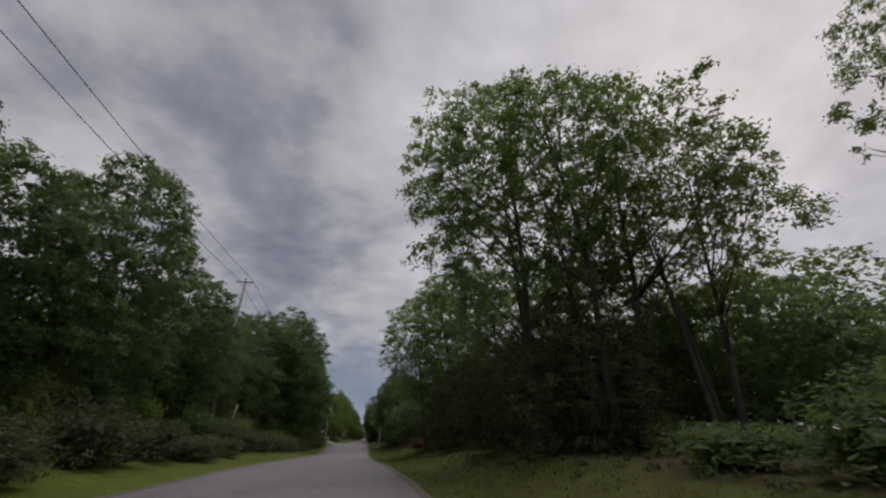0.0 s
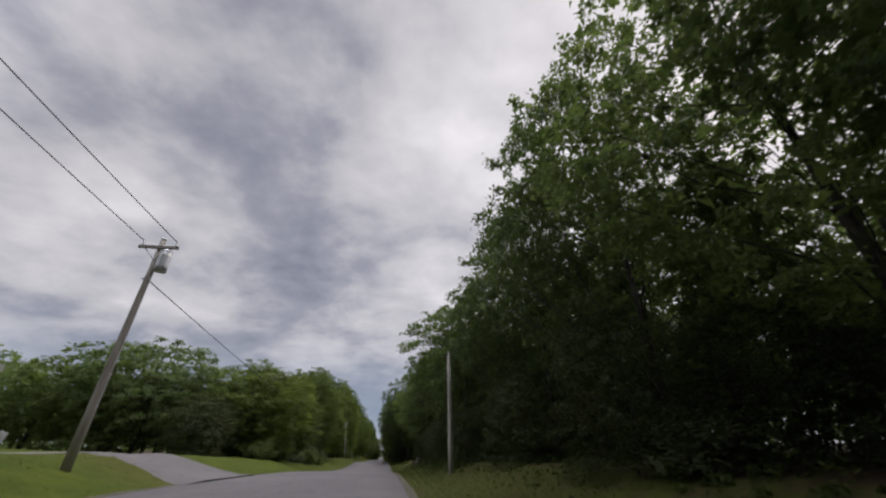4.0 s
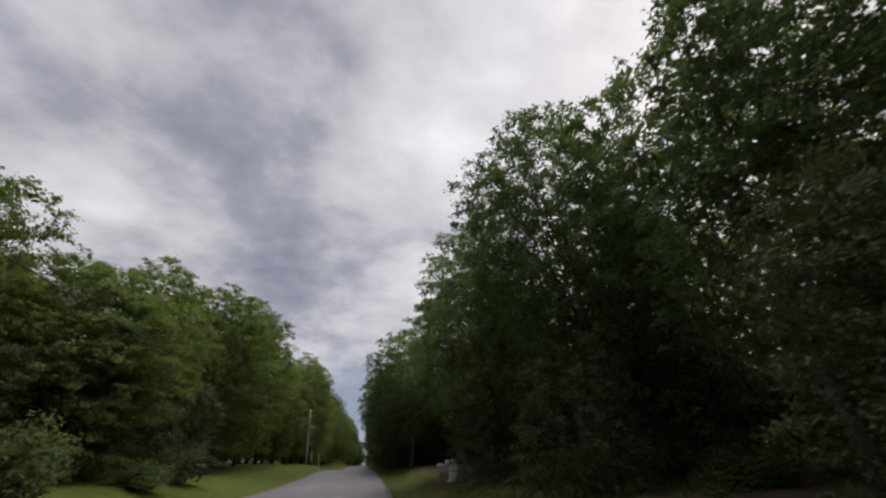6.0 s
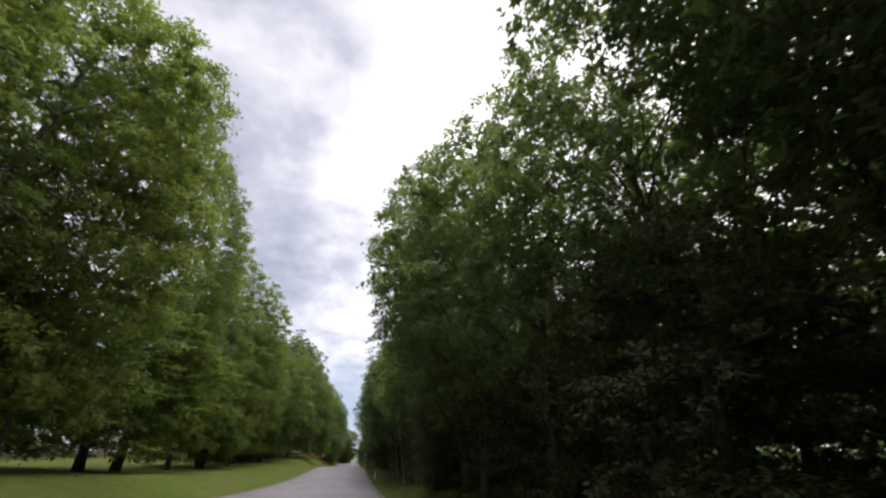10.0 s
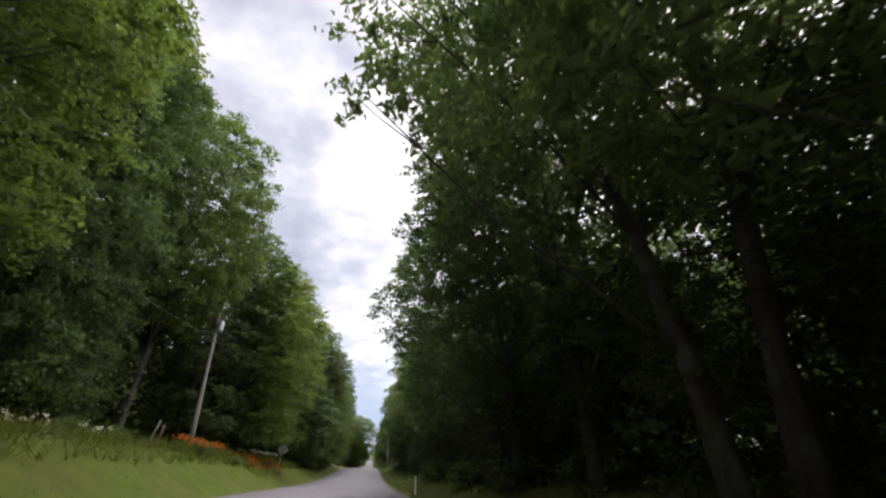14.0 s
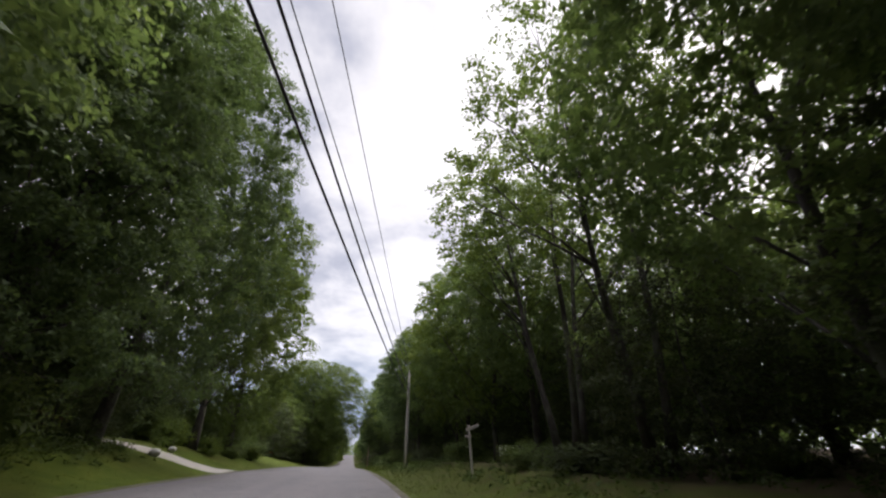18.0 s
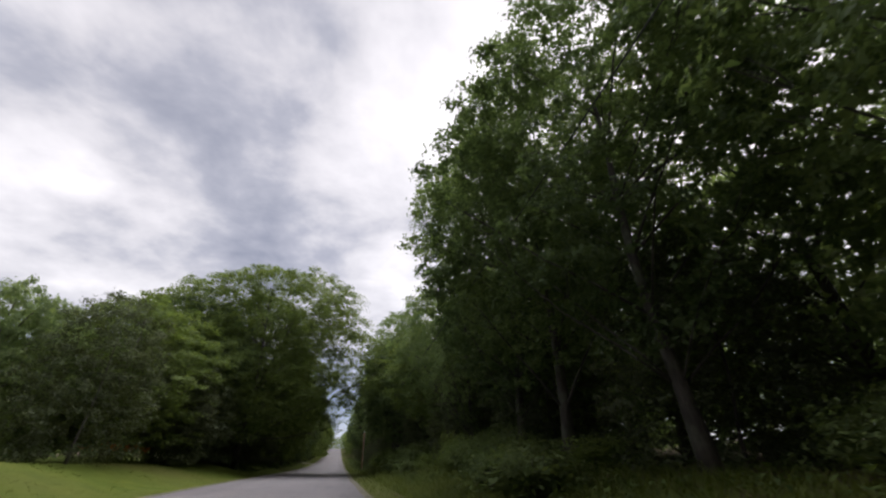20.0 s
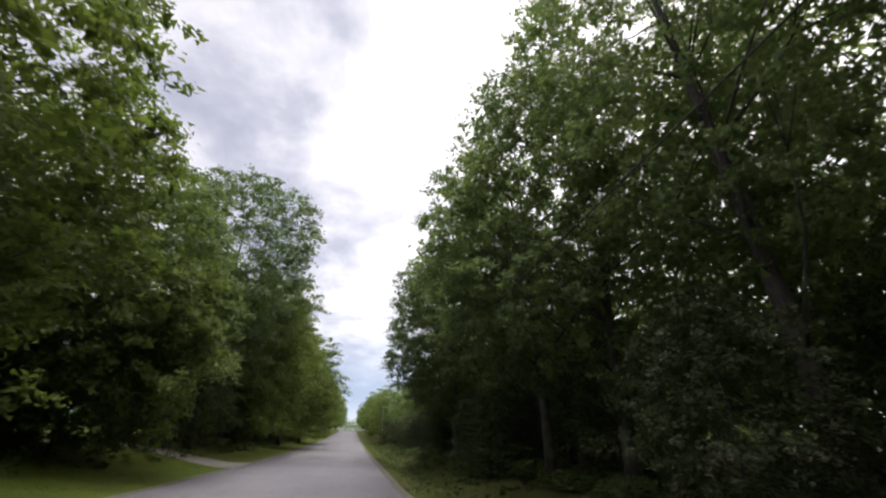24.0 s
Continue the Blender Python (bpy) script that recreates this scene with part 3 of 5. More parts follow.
def table(y, rows):
    for (a, *va), (b, *vb) in zip(rows, rows[1:]):
        if a <= y <= b:
            s = (y - a) / (b - a)
            return [p + (q - p) * s for p, q in zip(va, vb)]
    return list(rows[0][1:]) if y < rows[0][0] else list(rows[-1][1:])


# y, x of the inner crown edge, height, crown radius
LEFT = ((-20, -10, 12, 4.2), (0, -10, 12, 4.2), (25, -10.5, 12.5, 4.2), (45, -10.5, 14, 4.5), (54, -10.2, 17.5, 5), (64, -10.2, 20, 5.2), (76, -10, 19, 5), (84, -9.8, 15.5, 4.6), (100, -9.8, 15.5, 4.6),
        (134, -13, 13, 4.5), (160, -12, 15, 4.8), (172, -12, 18, 5), (195, -12.3, 22, 5.5), (206, -12.2, 19, 5), (218, -12.2, 18, 5), (228, -12.4, 21, 5.2))
LEFT += ((246, -12.4, 23, 5.5), (262, -12, 20, 5), (280, -12, 21, 5), (320, -12.5, 22, 5), (340, -13, 27, 5.5), (352, -12.8, 24, 5.2), (368, -11.5, 22, 5), (380, -9.5, 20, 5), (396, -7.5, 24, 5.2), (410, -6.8, 20, 5),
         (440, -6.5, 20, 5), (500, -5, 15, 4.8), (520, -4.2, 15, 4.8), (560, -4.2, 13, 4.6), (640, -4.5, 14, 5), (800, -5, 15, 5))
RIGHT = ((82, 1.8, 14, 4.8), (98, 3.6, 15, 5), (130, 3.6, 15, 5), (150, 4.5, 17, 5), (164, 3.0, 17, 5.2), (172, 0.8, 15, 5.5), (176, 2, 16, 5.5), (198, -0.8, 18.5, 6), (224, -1.2, 18, 6.2), (250, -1.0, 16, 5.6),
         (290, 0, 18, 5.6), (330, -0.3, 18, 5.8), (352, 1.4, 15.5, 5.2), (385, 1.8, 18, 5.4))
RIGHT += ((400, 0.8, 15, 5.2), (412, 1.4, 16, 5.4), (420, 4.5, 17, 5), (444, 4.5, 17, 5), (452, 2.5, 18, 5.4), (483, 0.8, 15, 5), (498, 2.4, 19, 5.2), (505, 4.7, 18, 5.2), (530, 4.7, 18, 5), (548, 1.6, 15, 5),
          (580, 1.8, 15, 5), (640, 2.5, 14, 5), (800, 3, 15, 5))


def row(rows, side, y0, y1, step, kinds, skip=(), out=0.0, lift=1.0, wide=1.0, least=0.0):
    y = y0
    while y < y1:
        edge, h, r = table(y, rows)
        k = rnd.choice(kinds)
        h *= rnd.uniform(0.9, 1.08) * lift
        r *= rnd.uniform(0.9, 1.1) * wide
        x = edge + side * (r * 0.95 + out + rnd.uniform(-0.4, 0.6))
        x = side * max(side * x, least)
        if not any(a < y < b for a, b in skip):
            plant(k, x, y, h, r)
        y += step * rnd.uniform(0.85, 1.15)


# the trees along the road, stretch by stretch
# left side, from -8 m
for k, x, y, h, r in (
        ("elm_b", -13.8, -8.0, 11.7, 4.1), ("elm_a", -14.1, -1.8, 12.5, 4.2), ("elm_b", -14.4, 3.3, 10.9, 4.6), ("elm_a", -14.5, 8.3, 13.0, 4.4),
        ("elm_b", -14.9, 14.8, 10.8, 4.4), ("elm_a", -13.3, 20.4, 14.8, 4.2), ("elm_a", -16.5, 26.4, 7.8, 4.6), ("elm_a", -14.1, 30.9, 12.8, 4.2),
        ("elm_b", -14.7, 37.6, 12.3, 4.1), ("elm_a", -16.0, 43.7, 12.8, 4.0), ("elm_a", -15.7, 49.4, 14.7, 5.1),):
    plant(k, x, y, h, r)
# left side, from 54 m
for k, x, y, h, r in (
        ("elm_b", -15.1, 54.9, 16.8, 6.5), ("elm_b", -12.8, 61.6, 20.1, 5.3), ("elm_b", -12.3, 66.9, 14.0, 6.2), ("elm_b", -12.9, 71.3, 21.7, 4.9),
        ("elm_b", -15.1, 77.6, 21.1, 5.8), ("elm_a", -13.6, 83.6, 16.4, 5.5), ("elm_b", -13.5, 89.9, 17.8, 4.8), ("elm_a", -14.1, 96.1, 18.9, 5.0),):
    plant(k, x, y, h, r)
# left side, from 134 m
for k, x, y, h, r in (
        ("edge", -21.4, 134.0, 10.2, 6.1), ("ash_b", -14.9, 141.2, 10.3, 5.7), ("ash_b", -16.4, 145.8, 10.5, 4.2), ("edge", -17.2, 150.9, 9.8, 4.6),
        ("maple_b", -17.8, 155.5, 13.2, 4.2), ("ash_b", -19.5, 160.5, 10.4, 5.0), ("maple_b", -15.9, 162.7, 10.6, 5.4), ("lawn", -17.2, 164.0, 12.0, 5.2),
        ("ash_a", -16.4, 171.1, 15.8, 4.3), ("ash_a", -17.6, 177.2, 14.6, 4.6), ("maple_a", -15.5, 181.6, 18.2, 5.3),
        ("maple_a", -15.8, 189.7, 19.8, 6.5), ("ash_a", -18.0, 194.0, 11.0, 6.5),):
    plant(k, x, y, h, r)
# left side, from 200 m
for k, x, y, h, r in (
        ("ash_a", -16.6, 200.2, 21.0, 4.8), ("lawn", -18.3, 209.5, 18.3, 5.4), ("maple_a", -17.2, 213.7, 15.6, 5.8),
        ("ash_a", -19.9, 219.9, 11.0, 6.5), ("maple_a", -18.4, 223.8, 19.0, 4.1), ("ash_a", -18.1, 231.7, 19.2, 5.7),
        ("maple_a", -16.9, 238.0, 22.0, 6.7), ("ash_a", -16.7, 247.0, 26.6, 6.4), ("ash_a", -21.1, 247.4, 12.8, 7.6),
        ("ash_a", -15.6, 252.6, 26.9, 5.2), ("ash_a", -17.1, 261.9, 11.7, 7.0),):
    plant(k, x, y, h, r)
# left side, from 265 m
for k, x, y, h, r in (
        ("maple_a", -16.8, 266.0, 29.4, 5.4), ("ash_a", -16.5, 274.0, 20.8, 4.5), ("ash_a", -16.0, 281.1, 24.8, 5.6),
        ("maple_a", -17.0, 282.7, 9.1, 5.2), ("maple_a", -15.8, 289.7, 21.9, 5.0), ("maple_a", -16.6, 295.7, 19.4, 4.7),
        ("ash_b", -17.8, 300.0, 20.2, 5.7), ("maple_a", -15.4, 305.7, 19.0, 6.0), ("edge", -17.2, 311.7, 20.8, 4.9),
        ("maple_b", -17.4, 317.5, 18.8, 4.7), ("maple_b", -13.9, 324.4, 20.6, 6.1), ("edge", -18.0, 329.4, 26.2, 5.7),):
    plant(k, x, y, h, r)
# left side, from 334 m
for k, x, y, h, r in (
        ("elm_a", -17.5, 334.7, 29.2, 5.7), ("elm_b", -18.4, 340.6, 28.9, 5.5), ("lawn", -16.6, 348.6, 30.5, 6.2),
        ("elm_b", -21.5, 347.0, 24.3, 6.0), ("elm_a", -15.9, 355.7, 25.2, 6.1), ("ash_b", -14.3, 361.8, 22.8, 7.5),
        ("elm_a", -16.3, 366.4, 16.5, 5.2), ("elm_b", -13.9, 371.7, 25.2, 6.0), ("elm_b", -14.3, 376.4, 19.2, 4.9),
        ("maple_a", -13.4, 380.1, 22.8, 5.0),):
    plant(k, x, y, h, r)
# left side, from 387 m
for k, x, y, h, r in (
        ("elm_b", -13.8, 387.1, 14.3, 7.4), ("elm_a", -12.6, 392.7, 24.4, 7.0), ("elm_b", -11.9, 397.0, 27.6, 6.4),
        ("ash_b", -13.3, 402.6, 13.7, 6.6), ("edge", -11.1, 407.0, 20.4, 5.5), ("elm_b", -12.1, 413.1, 19.1, 5.1), ("elm_a", -10.4, 416.6, 23.1, 4.8),
        ("elm_b", -16.5, 421.5, 12.8, 5.0), ("elm_a", -10.3, 423.0, 26.4, 4.5), ("lawn", -10.5, 434.1, 20.9, 4.9),
        ("maple_a", -10.3, 441.8, 21.0, 4.7),):
    plant(k, x, y, h, r)
# left side, from 475 m
for k, x, y, h, r in (
        ("maple_b", -14.0, 475.4, 10.6, 6.0), ("broad", -8.4, 485.4, 18.6, 9.1), ("elm_a", -14.0, 489.0, 13.5, 5.5), ("elm_b", -13.6, 482.0, 14.2, 4.8), ("elm_a", -15.5, 496.0, 17.0, 5.6), ("ash_b", -13.6, 486.8, 9.2, 5.3), ("broad", -10.2, 493.8, 18.5, 7.4),
        ("maple_b", -12.9, 499.0, 9.2, 5.3), ("maple_a", -8.4, 504.2, 14.6, 4.9),):
    plant(k, x, y, h, r)
# left side, from 508 m
for k, x, y, h, r in (
        ("ash_b", -11.1, 508.2, 9.5, 5.4), ("elm_a", -9.6, 514.2, 13.7, 4.9), ("elm_r", -8.4, 517.4, 16.4, 5.3), ("elm_b", -8.2, 525.9, 15.9, 4.2),
        ("elm_b", -12.4, 527.9, 9.2, 5.5), ("maple_a", -9.5, 535.2, 11.8, 4.6), ("elm_b", -11.4, 543.0, 12.6, 5.8),
        ("maple_b", -10.0, 543.5, 8.5, 4.6), ("elm_r", -9.0, 553.6, 18.0, 5.7), ("maple_b", -8.8, 558.8, 14.1, 4.8),):
    plant(k, x, y, h, r)
# left side, from 563 m
for k, x, y, h, r in (
        ("maple_a", -9.1, 563.8, 14.6, 5.0), ("elm_r", -8.8, 568.6, 13.4, 4.7), ("maple_b", -7.4, 573.9, 12.8, 5.6),
        ("elm_r", -8.8, 579.2, 13.1, 4.3), ("ash_b", -9.1, 584.1, 13.4, 5.0), ("maple_b", -7.2, 589.8, 10.3, 5.2), ("elm_r", -9.2, 595.5, 12.8, 5.1),):
    plant(k, x, y, h, r)
# right side, from 13 m
for k, x, y, h, r in (
        ("open", 13.2, 13.2, 13.8, 4.7), ("open", 9.6, 14.0, 17.6, 6.2), ("oak_b", 6.9, 16.0, 21.0, 5.2), ("edge", 19.6, 16.4, 8.5, 5.0),
        ("oak_a", 13.9, 20.8, 11.0, 4.5), ("oak_b", 10.0, 27.0, 14.4, 4.3), ("oak_a", 14.3, 33.2, 8.2, 4.9), ("oak_b", 8.6, 36.0, 17.3, 6.0),
        ("edge", 12.2, 41.0, 9.4, 5.0), ("oak_b", 6.2, 41.1, 16.9, 5.1), ("elm_b", 27.4, 48.4, 11.4, 6.8),):
    plant(k, x, y, h, r)
# right side, from 58 m
for k, x, y, h, r in (
        ("elm_a", 19.6, 58.2, 12.5, 3.8), ("elm_b", 16.5, 63.6, 8.5, 5.1), ("elm_b", 9.5, 67.4, 8.2, 4.7), ("elm_b", 6.8, 77.0, 6.6, 3.8),
        ("open", 22.8, 77.0, 16.0, 5.0), ("birch", 6.4, 80.5, 11.0, 4.1), ("elm_r", 7.1, 84.0, 13.5, 5.3), ("mid_a", 13.1, 86.0, 12.1, 4.9),
        ("elm_a", 13.4, 86.0, 16.4, 5.1), ("elm_r", 6.0, 88.6, 11.7, 5.1), ("mid_a", 14.3, 93.7, 12.9, 5.1), ("elm_r", 7.3, 94.2, 15.2, 4.5),
        ("oak_r", 9.0, 99.0, 14.2, 5.3), ("mid_b", 14.6, 101.3, 13.4, 5.1), ("elm_r", 8.6, 105.1, 15.1, 4.8), ("mid_a", 14.8, 108.9, 13.0, 4.8),):
    plant(k, x, y, h, r)
# right side, from 110 m
for k, x, y, h, r in (
        ("elm_r", 9.4, 110.9, 15.2, 4.6), ("elm_r", 9.6, 115.9, 15.2, 5.1), ("mid_b", 15.6, 116.0, 14.4, 5.4), ("elm_r", 9.4, 120.7, 13.8, 4.9),
        ("mid_a", 15.6, 122.8, 14.6, 5.4), ("oak_r", 6.7, 126.8, 12.9, 5.5), ("mid_a", 14.7, 129.4, 14.3, 4.8), ("elm_r", 8.4, 131.5, 15.9, 4.6),
        ("elm_r", 9.1, 137.1, 14.2, 5.2), ("mid_b", 14.5, 137.3, 15.6, 4.6), ("elm_r", 10.1, 142.4, 14.0, 4.4), ("mid_a", 15.8, 144.3, 14.5, 5.3),
        ("elm_r", 10.2, 147.0, 13.3, 4.9), ("mid_a", 14.4, 152.3, 14.8, 6.0), ("elm_r", 8.3, 153.8, 16.3, 4.8), ("elm_r", 9.6, 157.2, 15.8, 5.2),
        ("mid_b", 15.2, 158.6, 14.8, 5.3), ("oak_r", 7.0, 163.3, 15.6, 5.2), ("elm_r", 15.7, 165.4, 11.7, 5.6), ("oak_h", 8.9, 170.0, 16.0, 6.9),
        ("elm_r", 13.3, 175.3, 11.2, 5.6), ("elm_r", 13.3, 179.2, 14.2, 5.6),):
    plant(k, x, y, h, r)
# right side, from 184 m
for k, x, y, h, r in (
        ("oak_r", 15.0, 184.0, 10.5, 4.6), ("elm_r", 14.8, 186.5, 15.5, 5.6), ("elm_r", 11.9, 194.0, 14.9, 4.8), ("elm_r", 6.4, 198.0, 16.5, 6.3),
        ("oak_r", 14.6, 198.8, 13.5, 5.6),):
    plant(k, x, y, h, r)
# right side, from 204 m
for k, x, y, h, r in (
        ("elm_r", 5.0, 204.2, 20.8, 5.1), ("elm_r", 4.4, 207.9, 14.0, 5.1), ("mid_b", 11.7, 208.7, 13.6, 6.4), ("oak_b", 4.6, 213.4, 16.5, 5.2),
        ("mid_a", 14.1, 218.4, 11.7, 7.6), ("elm_r", 4.5, 219.7, 19.0, 5.4), ("mid_b", 11.5, 222.6, 12.8, 6.3), ("oak_b", 5.5, 225.3, 18.6, 5.7),
        ("mid_a", 12.6, 229.2, 11.4, 7.7), ("elm_r", 6.6, 231.6, 18.1, 5.5), ("mid_b", 10.7, 235.8, 11.1, 5.7), ("oak_r", 6.9, 238.0, 14.6, 4.9),
        ("maple_r", 5.5, 242.0, 14.1, 5.2), ("mid_b", 17.1, 244.2, 10.3, 6.2), ("oak_r", 5.0, 247.3, 16.8, 5.0), ("mid_b", 15.8, 249.3, 10.3, 6.8),
        ("oak_r", 5.4, 252.3, 16.5, 5.1), ("mid_b", 10.9, 255.5, 11.5, 5.4), ("oak_b", 6.2, 257.1, 18.5, 5.0),):
    plant(k, x, y, h, r)
# right side, from 262 m
for k, x, y, h, r in (
        ("maple_r", 6.8, 262.2, 18.8, 5.1), ("mid_a", 15.3, 263.1, 11.5, 7.0), ("mid_a", 12.1, 268.6, 11.5, 6.1), ("oak_b", 7.2, 269.2, 15.2, 5.6),
        ("oak_r", 5.9, 274.3, 16.8, 5.0), ("mid_a", 11.6, 277.1, 11.6, 5.2), ("elm_r", 5.7, 279.1, 15.2, 6.1), ("mid_a", 10.5, 284.0, 11.8, 5.1),
        ("maple_r", 5.9, 284.5, 16.6, 5.8), ("maple_r", 5.6, 289.5, 17.7, 5.4), ("mid_b", 11.8, 291.7, 12.1, 5.8), ("elm_r", 5.9, 295.7, 15.5, 5.9),
        ("mid_b", 11.7, 299.6, 11.7, 5.5), ("elm_r", 5.6, 301.7, 19.0, 5.4), ("mid_b", 11.6, 305.7, 11.7, 5.5), ("elm_r", 5.9, 307.0, 18.9, 6.0),
        ("oak_r", 5.4, 311.8, 17.1, 5.4), ("mid_a", 12.1, 313.6, 11.5, 5.6), ("oak_b", 4.8, 317.6, 13.1, 5.0), ("mid_a", 11.6, 320.8, 9.1, 5.2),
        ("oak_b", 5.0, 322.7, 19.6, 5.3), ("elm_r", 5.7, 328.3, 18.3, 5.7),):
    plant(k, x, y, h, r)
# right side, from 329 m
for k, x, y, h, r in (
        ("mid_a", 14.0, 329.7, 12.0, 7.1),):
    plant(k, x, y, h, r)
# right side, from 333 m
for k, x, y, h, r in (
        ("elm_r", 5.5, 333.6, 18.1, 5.1), ("mid_a", 13.4, 335.8, 11.1, 6.6), ("elm_r", 6.5, 339.6, 16.6, 5.6), ("mid_b", 12.2, 340.7, 16.1, 5.1),
        ("mid_b", 12.8, 347.6, 15.5, 5.3), ("elm_r", 7.0, 349.2, 14.3, 5.7), ("oak_r", 7.4, 354.0, 15.3, 5.1), ("mid_b", 21.2, 356.1, 13.0, 6.2),
        ("oak_r", 7.9, 358.8, 14.4, 5.1), ("mid_b", 17.6, 361.5, 12.3, 6.1), ("maple_r", 7.8, 363.6, 13.5, 4.5), ("elm_r", 8.8, 369.6, 15.2, 5.1),
        ("mid_b", 16.3, 370.4, 14.5, 5.7), ("mid_b", 16.7, 376.2, 14.5, 6.0), ("maple_r", 8.5, 376.9, 17.1, 5.1), ("oak_r", 7.6, 380.3, 14.4, 5.9),
        ("mid_b", 15.6, 381.6, 15.9, 5.8),):
    plant(k, x, y, h, r)
# right side, from 385 m
for k, x, y, h, r in (
        ("elm_r", 7.7, 385.7, 18.7, 4.8), ("mid_b", 13.8, 389.3, 15.9, 5.4), ("elm_r", 7.4, 391.2, 16.0, 5.4), ("mid_a", 15.1, 395.8, 13.6, 6.2),
        ("elm_r", 6.5, 397.0, 14.5, 5.2), ("maple_r", 7.0, 402.1, 14.7, 5.1), ("mid_b", 13.2, 403.7, 14.7, 5.5), ("oak_r", 7.1, 407.0, 13.2, 4.8),
        ("open", 8.0, 413.5, 17.4, 4.9), ("mid_a", 15.8, 414.4, 9.5, 6.0), ("mid_b", 15.1, 417.4, 9.8, 5.4), ("open", 8.6, 419.2, 17.6, 5.4),
        ("mid_a", 17.3, 423.6, 15.6, 5.7), ("maple_r", 10.1, 425.3, 18.3, 5.4), ("ash_r", 9.4, 430.1, 15.8, 5.4), ("mid_a", 16.5, 433.1, 14.6, 5.9),
        ("oak_r", 8.8, 435.5, 17.2, 4.8), ("mid_b", 15.8, 438.1, 14.6, 4.7), ("ash_r", 9.6, 441.7, 15.7, 5.1), ("mid_a", 15.3, 444.9, 13.4, 5.0),
        ("maple_r", 9.3, 446.4, 14.3, 5.0),):
    plant(k, x, y, h, r)
# right side, from 452 m
for k, x, y, h, r in (
        ("mid_a", 13.7, 452.1, 16.3, 4.9), ("elm_r", 7.5, 452.4, 16.1, 5.1), ("maple_r", 7.7, 458.0, 16.6, 5.8), ("mid_b", 13.4, 458.9, 14.7, 5.5),
        ("elm_r", 7.6, 461.7, 16.2, 5.3), ("mid_a", 14.1, 466.2, 13.8, 5.8), ("oak_r", 7.9, 469.9, 14.2, 4.1), ("mid_b", 13.0, 472.9, 14.0, 5.0),
        ("maple_r", 7.9, 476.0, 13.3, 4.5), ("mid_a", 15.1, 479.0, 11.3, 5.9), ("ash_r", 8.7, 479.8, 12.3, 5.3), ("elm_r", 7.7, 486.1, 13.6, 4.9),
        ("mid_b", 12.7, 486.9, 14.4, 5.5), ("elm_r", 5.6, 489.5, 12.6, 4.7), ("maple_r", 6.7, 496.0, 18.5, 5.4), ("mid_a", 17.4, 497.1, 15.8, 6.9),
        ("mid_a", 16.5, 501.8, 15.8, 6.3), ("elm_r", 7.4, 503.0, 17.6, 5.0),):
    plant(k, x, y, h, r)
# right side, from 506 m
for k, x, y, h, r in (
        ("ash_r", 9.5, 506.5, 18.3, 5.3), ("mid_a", 15.9, 509.6, 15.5, 4.9), ("oak_r", 9.3, 512.8, 17.9, 5.2), ("ash_r", 10.1, 517.0, 17.8, 5.4),
        ("mid_a", 14.8, 519.3, 19.7, 6.5), ("maple_r", 9.5, 521.5, 23.2, 5.4), ("mid_b", 16.5, 523.7, 20.6, 5.3), ("maple_r", 8.9, 527.0, 24.2, 4.5),
        ("mid_a", 16.2, 531.4, 20.6, 6.1), ("maple_r", 8.1, 533.4, 23.5, 4.9), ("mid_b", 14.8, 537.4, 20.0, 4.6), ("maple_r", 8.4, 539.2, 15.3, 6.2),
        ("mid_a", 15.9, 541.0, 15.5, 5.9), ("elm_r", 7.3, 542.7, 18.2, 5.5), ("oak_r", 8.0, 549.3, 15.3, 5.5), ("mid_b", 12.8, 550.9, 14.8, 4.9),
        ("elm_r", 6.5, 554.2, 14.1, 5.4), ("mid_a", 15.1, 556.3, 14.2, 6.5), ("elm_r", 6.9, 559.7, 16.7, 5.2),):
    plant(k, x, y, h, r)
# right side, from 563 m
for k, x, y, h, r in (
        ("mid_b", 14.7, 563.9, 8.5, 4.2), ("elm_r", 9.7, 564.5, 9.5, 4.2), ("maple_r", 9.9, 570.0, 9.7, 4.2), ("mid_b", 15.0, 570.8, 8.7, 4.0),
        ("maple_r", 9.7, 575.9, 8.0, 4.8), ("mid_a", 15.9, 577.1, 8.0, 5.1), ("maple_r", 9.7, 581.5, 8.8, 4.7), ("mid_a", 15.2, 583.6, 8.3, 4.2),
        ("maple_r", 9.7, 587.2, 9.1, 4.5), ("mid_b", 15.3, 591.4, 8.0, 4.5), ("oak_r", 9.6, 593.3, 8.2, 4.2), ("maple_r", 10.4, 598.8, 8.0, 4.5),
        ("mid_b", 15.9, 598.9, 8.6, 4.7),):
    plant(k, x, y, h, r)

# deeper rows
row(LEFT, -1, 606, 800, 8.0, ("back_a", "back_b"))
row(RIGHT, 1, 606, 800, 8.0, ("back_a", "back_b"), lift=0.72)
row(LEFT, -1, -5, 820, 9.5, ("back_a", "back_b"), skip=((98, 132), (163, 290), (424, 484)), out=9, lift=0.8)
row(LEFT, -1, 100, 470, 9, ("back_a", "back_b"), skip=((145, 420),), out=15, lift=0.6)
row(LEFT, -1, 165, 300, 8, ("back_a", "lawn"), out=20, lift=0.62, skip=((214, 262),))
row(RIGHT, 1, -5, 820, 9.5, ("back_a", "back_b"), skip=((-10, 84),), out=12, lift=0.8)
row(RIGHT, 1, 18, 86, 6.0, ("back_a", "back_b"), out=19, lift=0.85)
